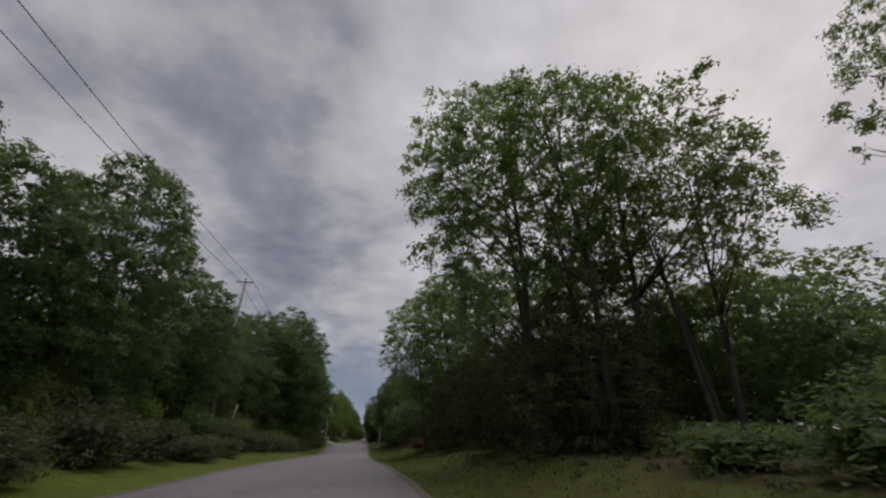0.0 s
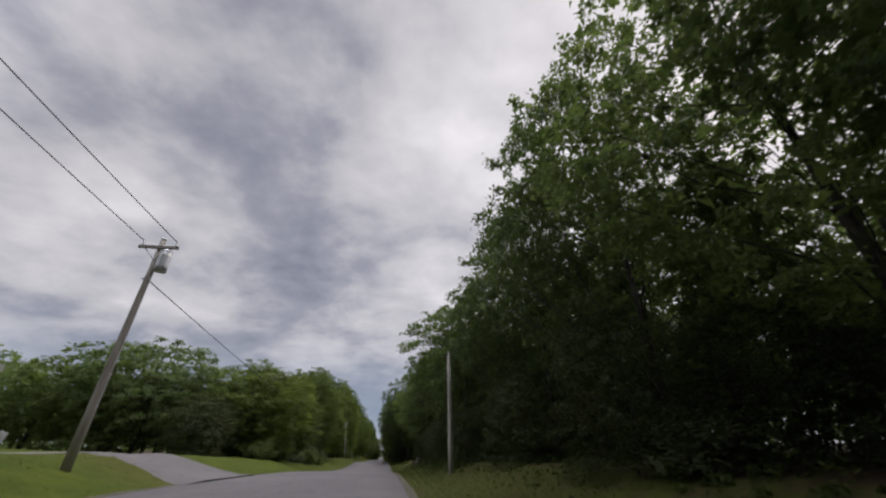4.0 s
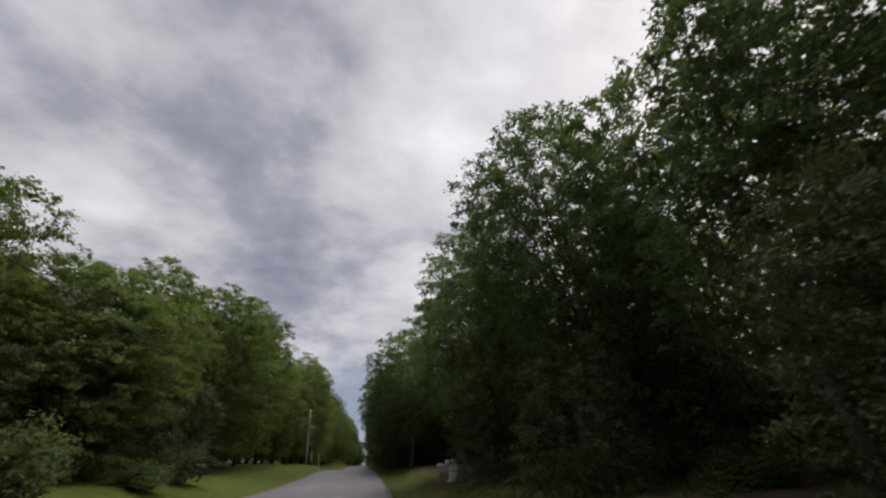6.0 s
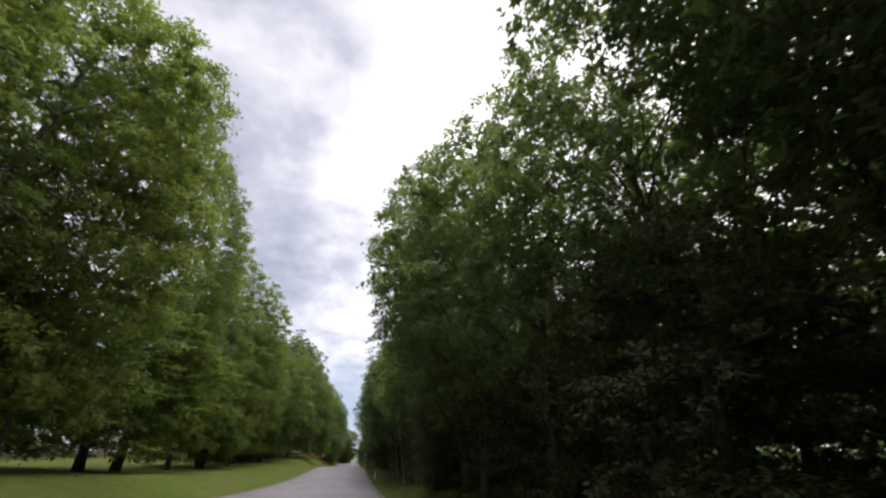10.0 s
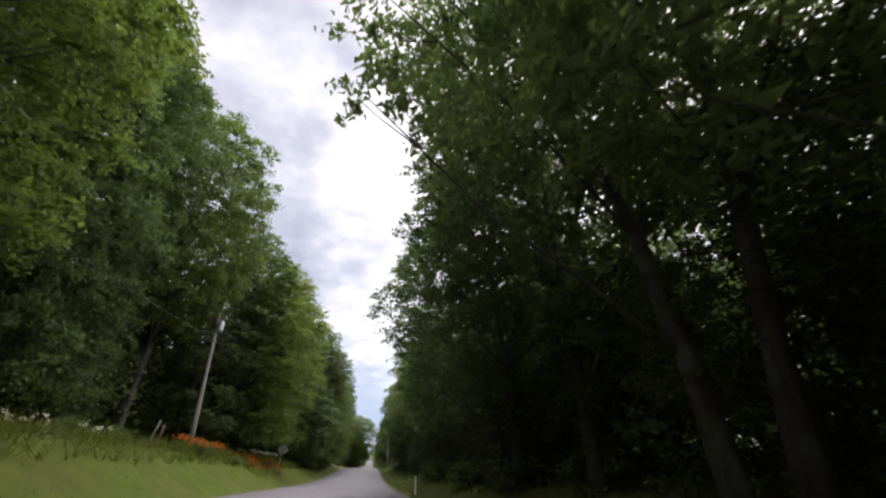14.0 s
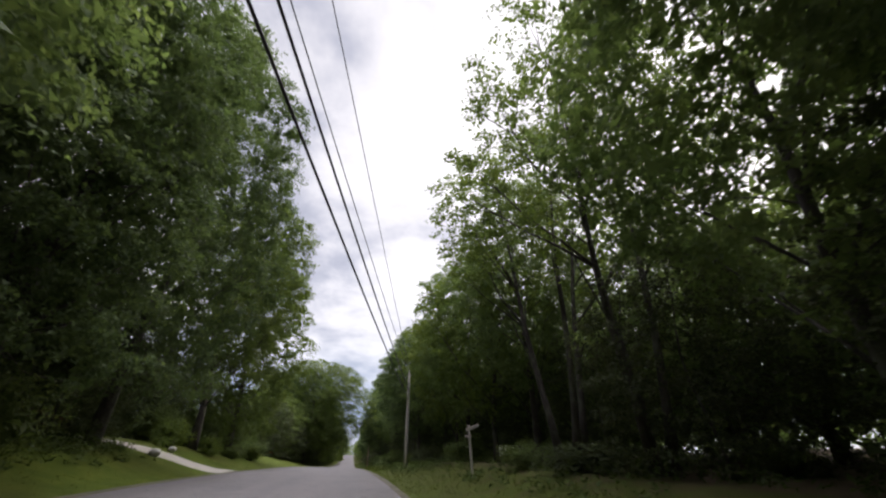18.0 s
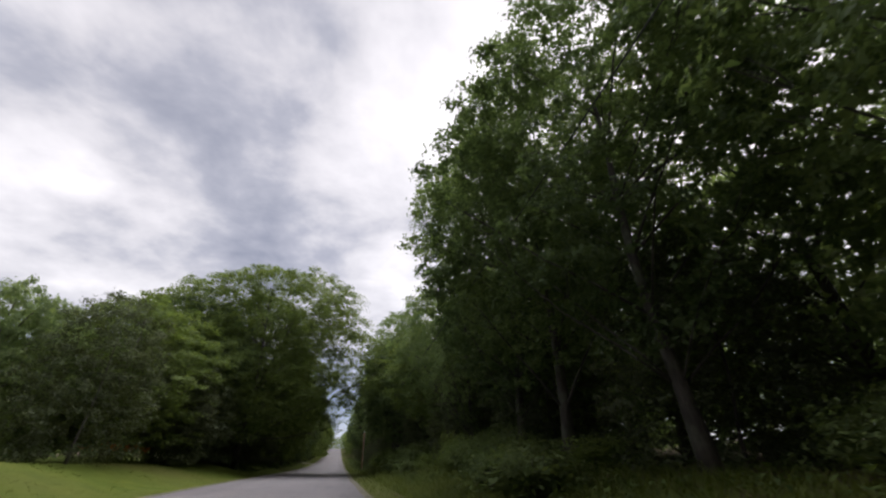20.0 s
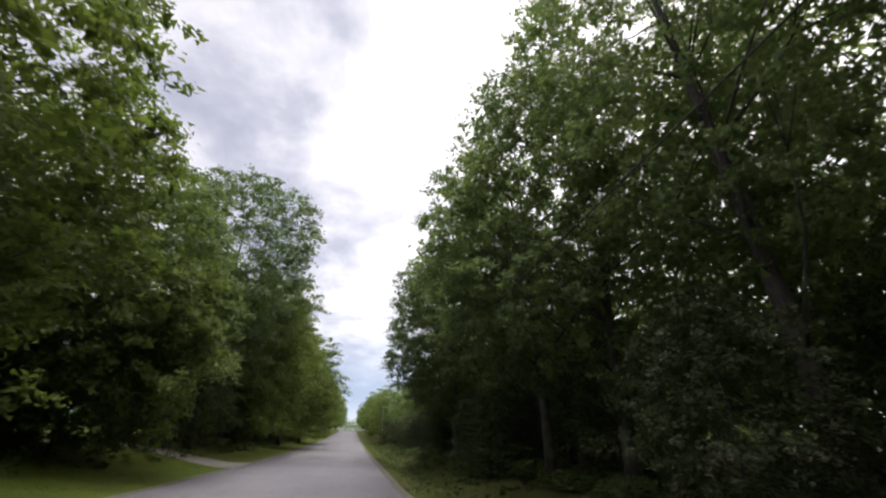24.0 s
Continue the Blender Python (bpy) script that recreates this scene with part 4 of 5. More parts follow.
# young trees that fill the edge of the woods
row(RIGHT, 1, 86, 640, 8.5, ("under",), skip=((164, 201),), out=4.6, lift=0.4, wide=0.5)
row(RIGHT, 1, 84, 640, 9.5, ("under",), skip=((164, 190),), out=9.5, lift=0.4, wide=0.6)
row(LEFT, -1, -5, 98, 8.5, ("under",), out=2.6, lift=0.4, wide=0.52)
row(LEFT, -1, 300, 425, 8.5, ("under",), out=2.6, lift=0.36, wide=0.52)
row(LEFT, -1, 466, 640, 8.5, ("under",), out=2.6, lift=0.42, wide=0.52)
row(RIGHT, 1, 206, 404, 13, ("under",), lift=0.28, wide=0.36, least=6.4)
row(RIGHT, 1, 508, 600, 13, ("under",), lift=0.28, wide=0.36, least=6.6)
row(RIGHT, 1, 84, 164, 10, ("under",), skip=((104, 113),), lift=0.3, wide=0.36, least=6.4)
row(LEFT, -1, 131, 182, 3.6, ("under",), out=0.2, lift=0.38, wide=0.55)
row(LEFT, -1, 133, 180, 4.5, ("under", "back_a"), out=5, lift=0.55, wide=0.7)
for x, y, h, r in ((8.2, 14, 6.5, 2.8), (6.8, 19, 6, 2.5), (9.5, 23, 7, 3), (7.2, 28, 6.5, 2.6), (8.5, 33, 7, 3), (7.4, 38, 6, 2.6), (9.5, 42, 6, 2.8), (10.5, 17, 6, 3), (11, 29, 7, 3)):
    plant("under", x, y, h, r)
plant("open", 19.0, 4.6, 17.0, 3.6)
plant("oak_r", 13.2, 181, 11, 4.6)
for x, y, h, r in ((12.5, 471, 16, 5), (13, 478, 14, 5), (12.5, 368, 17, 5), (12.8, 375, 17, 5), (13, 200, 16, 5), (17, 194, 15, 5)):
    plant("elm_a", x, y, h, r)
for x, y, h, r in ((-11.4, 404, 6.5, 3), (-11.8, 409, 7, 3), (-12.2, 414, 6.5, 2.8), (-13.5, 419, 6, 2.8)):
    plant("under", x, y, h, r)
# bushes that close the foot of the trees before the crossing
for i in range(46):
    y = 1 + i * 2.1 + rnd.uniform(-0.5, 0.5)
    plant("bush_dark", (-7.6 if y < 26 else -8.6) - rnd.uniform(0, 0.8), y, rnd.uniform(1.0, 2.2), rnd.uniform(1.2, 1.7))
# undergrowth along the woods
for i in range(172):
    y = 4 + i * 3.54 + rnd.uniform(-1, 1)
    if not (164 < y < 200):
        x = (7.8 if 46 < y < 78 or 450 < y < 506 else 5.9 if 206 < y < 404 else 7.2) + rnd.uniform(-0.8, 5.0)
        plant(rnd.choice(("bush_a", "bush_b", "bush_dark")), x, y, rnd.uniform(0.7, 1.3) if 40 < y < 84 else rnd.uniform(0.8, 1.9), rnd.uniform(1.1, 1.8))
for i in range(95):
    y = 2 + i * 6.37 + rnd.uniform(-1.5, 1.5)
    if y < 98 or 130 < y < 172 or 380 < y < 420 or y > 500:
        plant(rnd.choice(("bush_a", "bush_b", "bush_dark") if 130 < y < 172 else ("bush_a", "bush_b", "bush_light")), (-9.9 if y < 380 else -9.3) - rnd.uniform(0, 1.8), y, rnd.uniform(1.2, 2.8), rnd.uniform(1.3, 2.1))


def woods(name, side, x0, x1, y0, y1, n, top, mat, seed, size=1.0):
    """Far foliage of the deep woods as one mass of leaves."""
    rng = np.random.default_rng(seed)
    y = rng.uniform(y0, y1, n)
    x = rng.uniform(x0, x1, n)
    hill = top * (0.8 + 0.2 * np.sin(y * 0.21 + x) * np.cos(y * 0.083))
    z = hill * rng.uniform(0, 1, n) ** 0.8
    base = np.array([ground_z(side * p, q) for p, q in zip(x, y)])
    v, f = leaf_faces(rng, np.stack([side * x, y, z + base + 0.1], 1), size, size * 0.7)
    ob = new(name, leaf_mesh(name, v, f, mat))
    return tagged(ob, "dense dark foliage of the deep woods", "woods", kind="stuff")


woods("deep_woods", 1, 12, 20, 84, 172, 35530, 6, oak_leaf, 41, 0.42)
woods("deep_woods", 1, 14, 22, 172, 204, 29070, 6, oak_leaf, 42, 0.42)
woods("deep_woods", 1, 11, 19, 204, 640, 161500, 9, oak_leaf, 43, 0.42)
woods("deep_woods", -1, 17, 25, -10, 96, 27132, 6, oak_leaf, 44, 0.42)
woods("deep_woods", -1, 16, 24, 300, 420, 51000, 10, oak_leaf, 45, 0.42)
woods("deep_woods", -1, 13, 22, 500, 640, 46000, 10, oak_leaf, 46, 0.42)
woods("deep_woods", 1, 21, 34, 80, 640, 24000, 8.5, oak_leaf, 31)
woods("deep_woods", 1, 24, 36, -20, 90, 5400, 8, oak_leaf, 32)
woods("deep_woods", -1, 30, 42, -20, 165, 8400, 9, oak_leaf, 33)
woods("deep_woods", -1, 26, 40, 300, 640, 13200, 10, oak_leaf, 34)
woods("deep_woods", -1, 56, 72, 165, 330, 15600, 10, oak_leaf, 35)
woods("deep_woods", -1, 30, 44, 95, 150, 5400, 8, oak_leaf, 36)
woods("deep_woods", -1, 22, 40, 420, 505, 8400, 9, oak_leaf, 37)
woods("deep_woods", 1, 17, 25, 12, 90, 29070, 6, oak_leaf, 47, 0.42)
woods("deep_woods", 1, 22, 30, 150, 240, 30000, 6, oak_leaf, 48, 0.42)
woods("deep_woods", 1, 20, 30, 240, 500, 27200, 7, oak_leaf, 49, 0.42)
woods("deep_woods", 1, 30, 46, 70, 660, 60000, 9, oak_leaf, 51, 0.9)
woods("deep_woods", 1, 20, 30, 500, 660, 20400, 7, oak_leaf, 50, 0.42)
woods("far_woods", 1, -45, 45, 985, 1030, 9000, 15, maple_leaf, 38, 1.4)

# ---------------------------------------------------------------- bushes and flowers with a place of their own
for x, y, h, r, k in ((-9.2, 434, 1.3, 1.0, "bush_light"), (-10.6, 431, 1.8, 1.3, "bush_light"), (-12.5, 433, 2.6, 1.8, "bush_a"), (-8.8, 438, 1.0, 1.1, "bush_a"), (-10.8, 438, 2.2, 1.6, "bush_b"), (-13.6, 438, 3.4, 2.0, "bush_a"),
                      (-8.6, 443, 1.2, 1.3, "bush_light"), (-11.5, 444, 2.8, 2.0, "bush_b"), (-15.5, 427, 3.2, 2.0, "bush_b"), (-16.5, 441, 4.2, 2.6, "bush_a"), (-9.4, 449, 1.6, 1.5, "bush_a"), (-13, 451, 3.6, 2.4, "bush_b"),
                      (-17, 452, 4.5, 3.0, "bush_dark"), (-19, 436, 4.6, 3.0, "bush_dark")):
    plant(k, x, y, h, r, label="trimmed garden shrub beside the gravel driveway" if h < 2 else "tall leafy shrub in the front garden")
for x, y, h, r in ((-10.2, 478, 7, 2.8), (-11, 482, 6, 2.6), (-10.4, 486.5, 7.5, 3.0), (-10.6, 491, 6.5, 2.8), (-10, 496, 7, 3.0), (-10.2, 501, 7.5, 3)):
    plant("under", x, y, h, r)
for x, y, h, r in ((-18.5, 428, 9, 3.4), (-16.5, 434, 8, 3.2), (-17.5, 441, 8.5, 3.4), (-15.5, 447, 8, 3.2), (-20, 447, 9.5, 3.6), (-21.5, 436, 9, 3.6), (-14, 453, 7.5, 3)):
    plant("under", x, y, h, r)
for x, y, h, r in ((-15.5, 466, 8, 3.2), (-17, 471, 8.5, 3.4), (-16.5, 477, 9, 3.6)):
    plant("edge", x, y, h, r)
for x, y, h, r in ((-11.8, 412, 3.2, 2.0), (-13.4, 415.5, 3.6, 2.2), (-12.4, 419, 2.6, 1.8), (-15.0, 420.5, 3.4, 2.2), (-17.5, 424, 3.6, 2.4)):
    plant("bush_dark", x, y, h, r, label="shrub with shade-darkened leaves under the boughs beside the lawn")
for x, y, h, r in ((-11.4, 417, 1.1, 1.4), (-12.6, 420, 1.3, 1.6), (-14.2, 424.5, 1.2, 1.5), (-10.6, 414, 1.2, 1.4)):
    plant("brush_red", x, y, h, r, label="low reddish brush below the driveway")
# ferns and dogwood at the foot of the woods past the brown pole
for i in range(16):
    plant(rnd.choice(("bush_a", "bush_b")), 6.2 + rnd.uniform(-0.5, 1.5), 528 + i * 3.2, rnd.uniform(0.5, 1.0), rnd.uniform(1.0, 1.6))
for x, y, h in ((-10.4, 347, 0.9), (-9.8, 352, 0.7), (-12.6, 338, 1.1), (-13.2, 342, 1.2)):
    plant("bush_a", x, y, h, h * 0.9, label="low bushy plants on the grassy bank")
for i in range(26):
    y = 49 + i * 1.15
    plant("brush_red" if i % 3 else "bush_b", 7.2 + rnd.uniform(-0.8, 4.5), y, rnd.uniform(0.8, 1.7), rnd.uniform(1.0, 1.7), label="reddish brown brush in the clearing" if i % 3 else "low green brush in the clearing")
for i in range(34):
    y = 455 + i * 1.5
    plant(rnd.choice(("bush_light", "bush_a", "bush_b")), 5.2 + rnd.uniform(-0.4, 3.2), y, rnd.uniform(1.0, 2.3), rnd.uniform(1.1, 1.9), label="bright green bracken and bushes at the roadside")
plant("birch", -12.6, 60.0, 13.0, 3.4, lean=0.16, label="leaning birch with pale trunks among darker trees")
for x, y, h, r in ((-9.8, 62.8, 3.6, 1.9), (-10.2, 64.6, 3.0, 1.7)):
    plant("bush_light", x, y, h, r, label="light green bush at the edge of the trees")
for x, y, h, lean in ((4.8, 291, 9, -0.10), (4.7, 284.5, 9, -0.12), (4.7, 279.6, 9, -0.12), (4.6, 272.5, 10, -0.13), (5.4, 277, 8, -0.05), (6.2, 74, 7, -0.16), (6.4, 74.3, 7, 0.02), (6.6, 74.2, 7, 0.14)):
    plant("slim", x, y, h, 1.9, lean=lean)


def tufts(name, spots, blade, wide, mat, seed, label):
    """Grass blades, three in a tuft, as one mass."""
    rng = np.random.default_rng(seed)
    p = np.repeat(np.asarray(spots), 3, axis=0)
    n = len(p)
    a = rng.uniform(0, 2 * math.pi, n)
    hgt = blade * rng.uniform(0.5, 1.3, n)
    lean = rng.uniform(0.5, 1.8, n) * hgt
    root = p + np.stack([np.cos(a) * 0.05, np.sin(a) * 0.05, np.full(n, -0.02)], 1)
    side = np.stack([-np.sin(a), np.cos(a), np.zeros(n)], 1) * wide
    tip = root + np.stack([np.cos(a) * lean, np.sin(a) * lean, hgt], 1)
    v = np.stack([root - side, root + side, tip], 1).reshape(-1, 3)
    ob = new(name, leaf_mesh(name, v, np.arange(3 * n).reshape(-1, 3), mat))
    return tagged(ob, label, "grass", kind="stuff")


def spots(n, x0, x1, y0, y1, seed):
    rng = np.random.default_rng(seed)
    xs, ys = rng.uniform(x0, x1, n), rng.uniform(y0, y1, n)
    return [(x, y, ground_z(x, y)) for x, y in zip(xs, ys) if not edges(y)[0] - 0.25 < x < edges(y)[1] + 0.25]


tufts("verge_grass", spots(60000, 1.0, 5.8, 0, 600, 61), 0.12, 0.012, grass_blade, 62, "long grass on the verge beside the woods")
tufts("verge_grass", spots(60000, -12.5, -5.9, 0, 600, 63), 0.055, 0.009, grass_blade, 64, "short grass on the verge beside the lawns")
tufts("tall_grass", spots(12000, 2.6, 7.2, 448, 508, 67), 0.32, 0.012, grass_blade, 68, "tall grass and ferns on the slope below the woods")
tufts("tall_grass", spots(14000, 2.6, 10.5, 38, 84, 69), 0.26, 0.011, grass_blade, 70, "tall grass in the clearing")
tufts("tall_grass", spots(2600, -13.5, -9.5, 330, 380, 65), 0.55, 0.02, grass_blade, 66, "tall grass and weeds on the bank")


def low_growth(name, n, x0, x1, y0, y1, tall, mat, seed, label, skip=()):
    """Ferns, brambles and seedlings covering the ground, as one mass of small leaves in clumps."""
    rng = np.random.default_rng(seed)
    xs, ys = rng.uniform(x0, x1, n), rng.uniform(y0, y1, n)
    keep = np.array([not any(a < y < b for a, b in skip) for y in ys])
    at = np.array([(x, y, ground_z(x, y)) for x, y in zip(xs[keep], ys[keep])])
    size = rng.uniform(0.35, 1.25, len(at)) * (0.75 + 0.5 * np.sin(at[:, 1] * 0.37 + at[:, 0]))
    k = 34
    d = rand_dirs(rng, len(at) * k)
    d[:, 2] = np.abs(d[:, 2])
    big = np.repeat(size, k)[:, None]
    p = np.repeat(at, k, axis=0) + d * (0.55, 0.55, tall) * big * rng.uniform(0.3, 1.0, (len(d), 1)) ** 0.6
    v, f = leaf_faces(rng, p, 0.13, 0.075, facing=d * 0.6 + np.array((0, 0, 0.7)))
    return tagged(new(name, leaf_mesh(name, v, f, mat)), label, "undergrowth", kind="stuff")


low_growth("undergrowth", 2600, 4.4, 10.5, 84, 430, 0.55, fern_leaf, 91, "low ferns and seedlings on the floor of the woods", ((163, 203),))
low_growth("undergrowth", 2300, 3.6, 10.5, 430, 610, 0.62, fern_leaf, 92, "dense ferns and brambles at the foot of the woods")
low_growth("undergrowth", 900, 4.6, 13, 0, 84, 0.5, fern_leaf, 93, "low dark brush in the clearing")
low_growth("undergrowth", 700, -12.5, -8.9, 0, 98, 0.5, fern_leaf, 94, "low brush along the trees before the side road")
low_growth("undergrowth", 700, -13.5, -8.6, 390, 425, 0.5, fern_leaf, 95, "low brush under the trees before the driveway")
low_growth("undergrowth", 1100, -12.5, -7.4, 484, 600, 0.55, fern_leaf, 96, "low brush along the shaded side of the road")


def flower_bed(name, n, x0, x1, y0, y1, hgt, mat, seed, label):
    """Blossoms on green stalks, as one mass of petals over one of leaves."""
    rng = np.random.default_rng(seed)
    at = np.array([(x, y, ground_z(x, y)) for x, y in zip(rng.uniform(x0, x1, n), rng.uniform(y0, y1, n))])
    at[:, 2] += hgt * rng.uniform(0.75, 1.1, n)
    v, f = leaf_faces(rng, np.repeat(at, 6, axis=0) + rng.normal(size=(6 * n, 3)) * 0.05, 0.13, 0.09)
    tagged(new(name, leaf_mesh(name, v, f, mat)), label, "flowers", kind="stuff")
    tufts("flower_leaves", at - np.array((0, 0, hgt)), hgt, 0.02, grass_blade, seed + 1, "long green leaves below the flowers")


flower_bed("orange_lilies", 120, -11.6, -10.0, 344.5, 352, 0.75, lily_leaf, 71, "orange day lilies round the foot of the pole")
flower_bed("orange_lilies", 90, -10.2, -8.6, 353, 364, 0.65, lily_leaf, 73, "orange day lilies along the bank")
flower_bed("white_flowers", 85, -14.5, -12.8, 333, 343, 0.8, white_petal, 75, "white wild flowers on top of the bank")
flower_bed("white_flowers", 70, -12.2, -10.8, 360, 374, 0.8, white_petal, 77, "white wild flowers near the road sign")
flower_bed("orange_lilies", 70, -12.6, -11.0, 470, 474.5, 0.8, lily_leaf, 79, "orange lilies at the edge of a lawn")
flower_bed("white_flowers", 60, -11.0, -9.6, 475, 479, 0.5, white_petal, 81, "small pale flowers at the edge of a lawn")

# ---------------------------------------------------------------- poles, wires and signs


def rod(name, a, b, r0, r1, mat, parent, label="", sides=12):
    a, b = Vector(a), Vector(b)
    n = 5
    vf = tube([a.lerp(b, i / (n - 1)) for i in range(n)], [r0 + (r1 - r0) * i / (n - 1) for i in range(n)], sides)
    ob = new(name, plain_mesh(name, vf, mat))
    ob.parent = parent
    if label:
        ob["label"] = label
    return ob


def box(name, size, at, mat, parent, turn=(0, 0, 0), label="", bevel=0.0):
    bm = bmesh.new()
    bmesh.ops.create_cube(bm, size=1)
    bmesh.ops.scale(bm, vec=size, verts=bm.verts)
    if bevel:
        bmesh.ops.bevel(bm, geom=bm.edges[:], offset=bevel, segments=2, affect="EDGES")
    bmesh.ops.transform(bm, matrix=pose(*at, *turn), verts=bm.verts)
    return part(name, bm, mat, parent, label)


def at_ground(name, x, y, turn=0.0):
    ob = new(name)
    ob.empty_display_size = 0.3
    ob.matrix_world = pose(x, y, ground_z(x, y), 0, 0, turn)
    return ob


def utility_pole(x, y, h, lean=(0, 0), arm=True, can=False, mat=None, label="weathered grey wooden utility pole"):
    ob = at_ground("utility_pole", x, y)
    top = Vector((lean[0], lean[1], h))
    rod("shaft", (0, 0, -0.5), top, 0.15, 0.10, mat or pole_wood, ob)
    rod("ground_wire", (0.17, -0.03, 0), top + Vector((0.11, -0.02, -0.6)), 0.012, 0.012, grey_metal, ob, "thin ground wire stapled to the pole", 5)
    rod("pole_cap", top - Vector((0, 0, 0.02)), top + Vector((0, 0, 0.03)), 0.115, 0.10, grey_metal, ob)
    marks = []
    if arm:
        z = top - Vector((0, 0, 0.45))
        box("crossarm", (1.5, 0.10, 0.12), z + Vector((0, -0.14, 0)), pole_wood, ob, bevel=0.01)
        for s in (-0.62, 0.62):
            rod("insulator", z + Vector((s, -0.14, 0.05)), z + Vector((s, -0.14, 0.26)), 0.045, 0.03, grey_metal, ob, "grey porcelain insulator", 8)
            marks.append(z + Vector((s, -0.14, 0.26)))
        rod("arm_brace", z + Vector((-0.5, -0.13, -0.05)), z + Vector((0, -0.12, -0.6)), 0.018, 0.018, grey_metal, ob, sides=5)
        rod("arm_brace", z + Vector((0.5, -0.13, -0.05)), z + Vector((0, -0.12, -0.6)), 0.018, 0.018, grey_metal, ob, sides=5)
    else:
        rod("insulator", top, top + Vector((0, 0, 0.28)), 0.045, 0.03, grey_metal, ob, "grey porcelain insulator", 8)
        marks.append(top + Vector((0, 0, 0.28)))
    if can:
        c = top + Vector((0.34, -0.1, -1.5))
        body = rod("transformer", c, c + Vector((0, 0, 0.85)), 0.22, 0.22, grey_metal, ob, "grey drum transformer", 16)
        rod("lid", (c.x, c.y, c.z + 0.85), (c.x, c.y, c.z + 0.93), 0.23, 0.16, grey_metal, body, sides=16)
        rod("bushing", (c.x, c.y, c.z + 0.9), (c.x + 0.02, c.y, c.z + 1.15), 0.04, 0.025, grey_stone, body, sides=8)
        box("bracket", (0.3, 0.06, 0.12), c + Vector((-0.22, 0.04, 0.45)), grey_metal, ob)
    low = top * 0.78
    rod("cable_clamp", low + Vector((-0.16, -0.05, 0)), low + Vector((0.16, -0.05, 0)), 0.04, 0.04, grey_metal, ob, sides=6)
    marks.append(low + Vector((0, -0.12, 0)))
    tagged(ob, label, "utility pole", "utility poles")
    return [ob.matrix_world @ m for m in marks]


def cable(a, b, sag, r, label):
    n = 26
    pts = [a.lerp(b, i / n) - Vector((0, 0, 4 * sag * (i / n) * (1 - i / n))) for i in range(n + 1)]
    ob = new("overhead_cable", plain_mesh("overhead_cable", tube(pts, [r] * (n + 1), 5), black_wire))
    return tagged(ob, label, "cable", "overhead cables")


start = utility_pole(-9.6, -14, 10.5)
first = utility_pole(-12.4, 36.2, 14.1, (0.15, 0.1), label="grey wooden utility pole standing among the trees")
junction = utility_pole(-9.55, 108.6, 8.3, (0.1, 0.2), can=True, label="weathered utility pole with a transformer at the side road")
lawn_pole = utility_pole(-11.2, 228.6, 9.9, (-0.5, 0.3), arm=False, label="tall pale wooden pole on the lawn verge")
bank_pole = utility_pole(-12.2, 349.6, 10.0, (-0.6, 0.5), can=True, label="leaning grey utility pole with a transformer on the bank")
across = utility_pole(4.6, 441, 8.0, (0, 0), arm=False, label="slim weathered utility pole at the edge of the woods")
near_end = utility_pole(4.5, 526, 6.35, (0.05, 0), mat=brown_wood, arm=False, label="brown wooden utility pole close to the road")
far_end = utility_pole(5.6, 611, 7.2, arm=False, label="distant wooden utility pole")
utility_pole(4.2, 120, 7.0, arm=False, label="slim pole in front of the dark trees")
for a, b, sag in ((start, first, 0.7), (first, junction, 1.1)):
    cable(a[0], b[0], sag, 0.017, "thin black overhead power cable")
    cable(a[1] if len(a) > 2 else a[0], b[1] if len(b) > 2 else b[0] - Vector((0, 0, 0.25)), sag * 1.05, 0.017, "thin black overhead power cable")
up = Vector((0, 0, 1))
cable(bank_pole[-1], across[-1] - up * 0.6, 1.5, 0.03, "thick black telephone cable across the road")
cable(bank_pole[-1] + up * 1.2, across[-1] + up * 0.2, 1.5, 0.03, "thick black telephone cable across the road")
cable(bank_pole[0], across[0] - up * 0.25, 1.5, 0.015, "thin black overhead power cable")
cable(bank_pole[1], across[0], 0.4, 0.013, "thin black overhead power cable")
cable(junction[-1], lawn_pole[-1], 1.6, 0.02, "black telephone cable along the lawns")
cable(lawn_pole[0], bank_pole[0], 1.5, 0.017, "thin black overhead power cable")
cable(lawn_pole[-1], bank_pole[-1], 1.6, 0.025, "black telephone cable along the lawns")
for p, q in ((across, near_end), (near_end, far_end)):
    cable(p[0], q[0], 0.9, 0.017, "thin black overhead power cable")
guy = at_ground("guy_wire", -9.6, 224)
rod("wire", (0, 0, 0), (-1.2, 3.6, 7.0), 0.012, 0.012, grey_metal, guy, sides=5)
rod("guard", (0, 0, 0), (-0.34, 1.0, 2.0), 0.035, 0.035, pole_wood, guy, sides=8)
tagged(guy, "slanting guy wire with a pale guard", "guy wire")
stub = at_ground("wooden_post", -9.2, 233.4)
rod("post", (0, 0, -0.4), (-0.2, 0, 2.4), 0.10, 0.09, pole_wood, stub)
rod("post_top", (-0.2, 0, 2.39), (-0.21, 0, 2.45), 0.095, 0.05, pole_wood, stub)
tagged(stub, "short weathered wooden post on the verge", "post")
for dx, top in ((0.0, (0.75, -0.3, 2.0)), (0.7, (0.15, 0.2, 1.8))):
    prop = at_ground("brace_post", -15.4 + dx, 350.2)
    rod("post", (0, 0, -0.4), top, 0.08, 0.065, brown_wood if dx else pole_wood, prop)
    rod("post_top", top, Vector(top) + Vector((0.03, 0, 0.05)), 0.062, 0.04, pole_wood, prop)
    tagged(prop, "short leaning wooden brace post on the bank", "post", "brace posts")


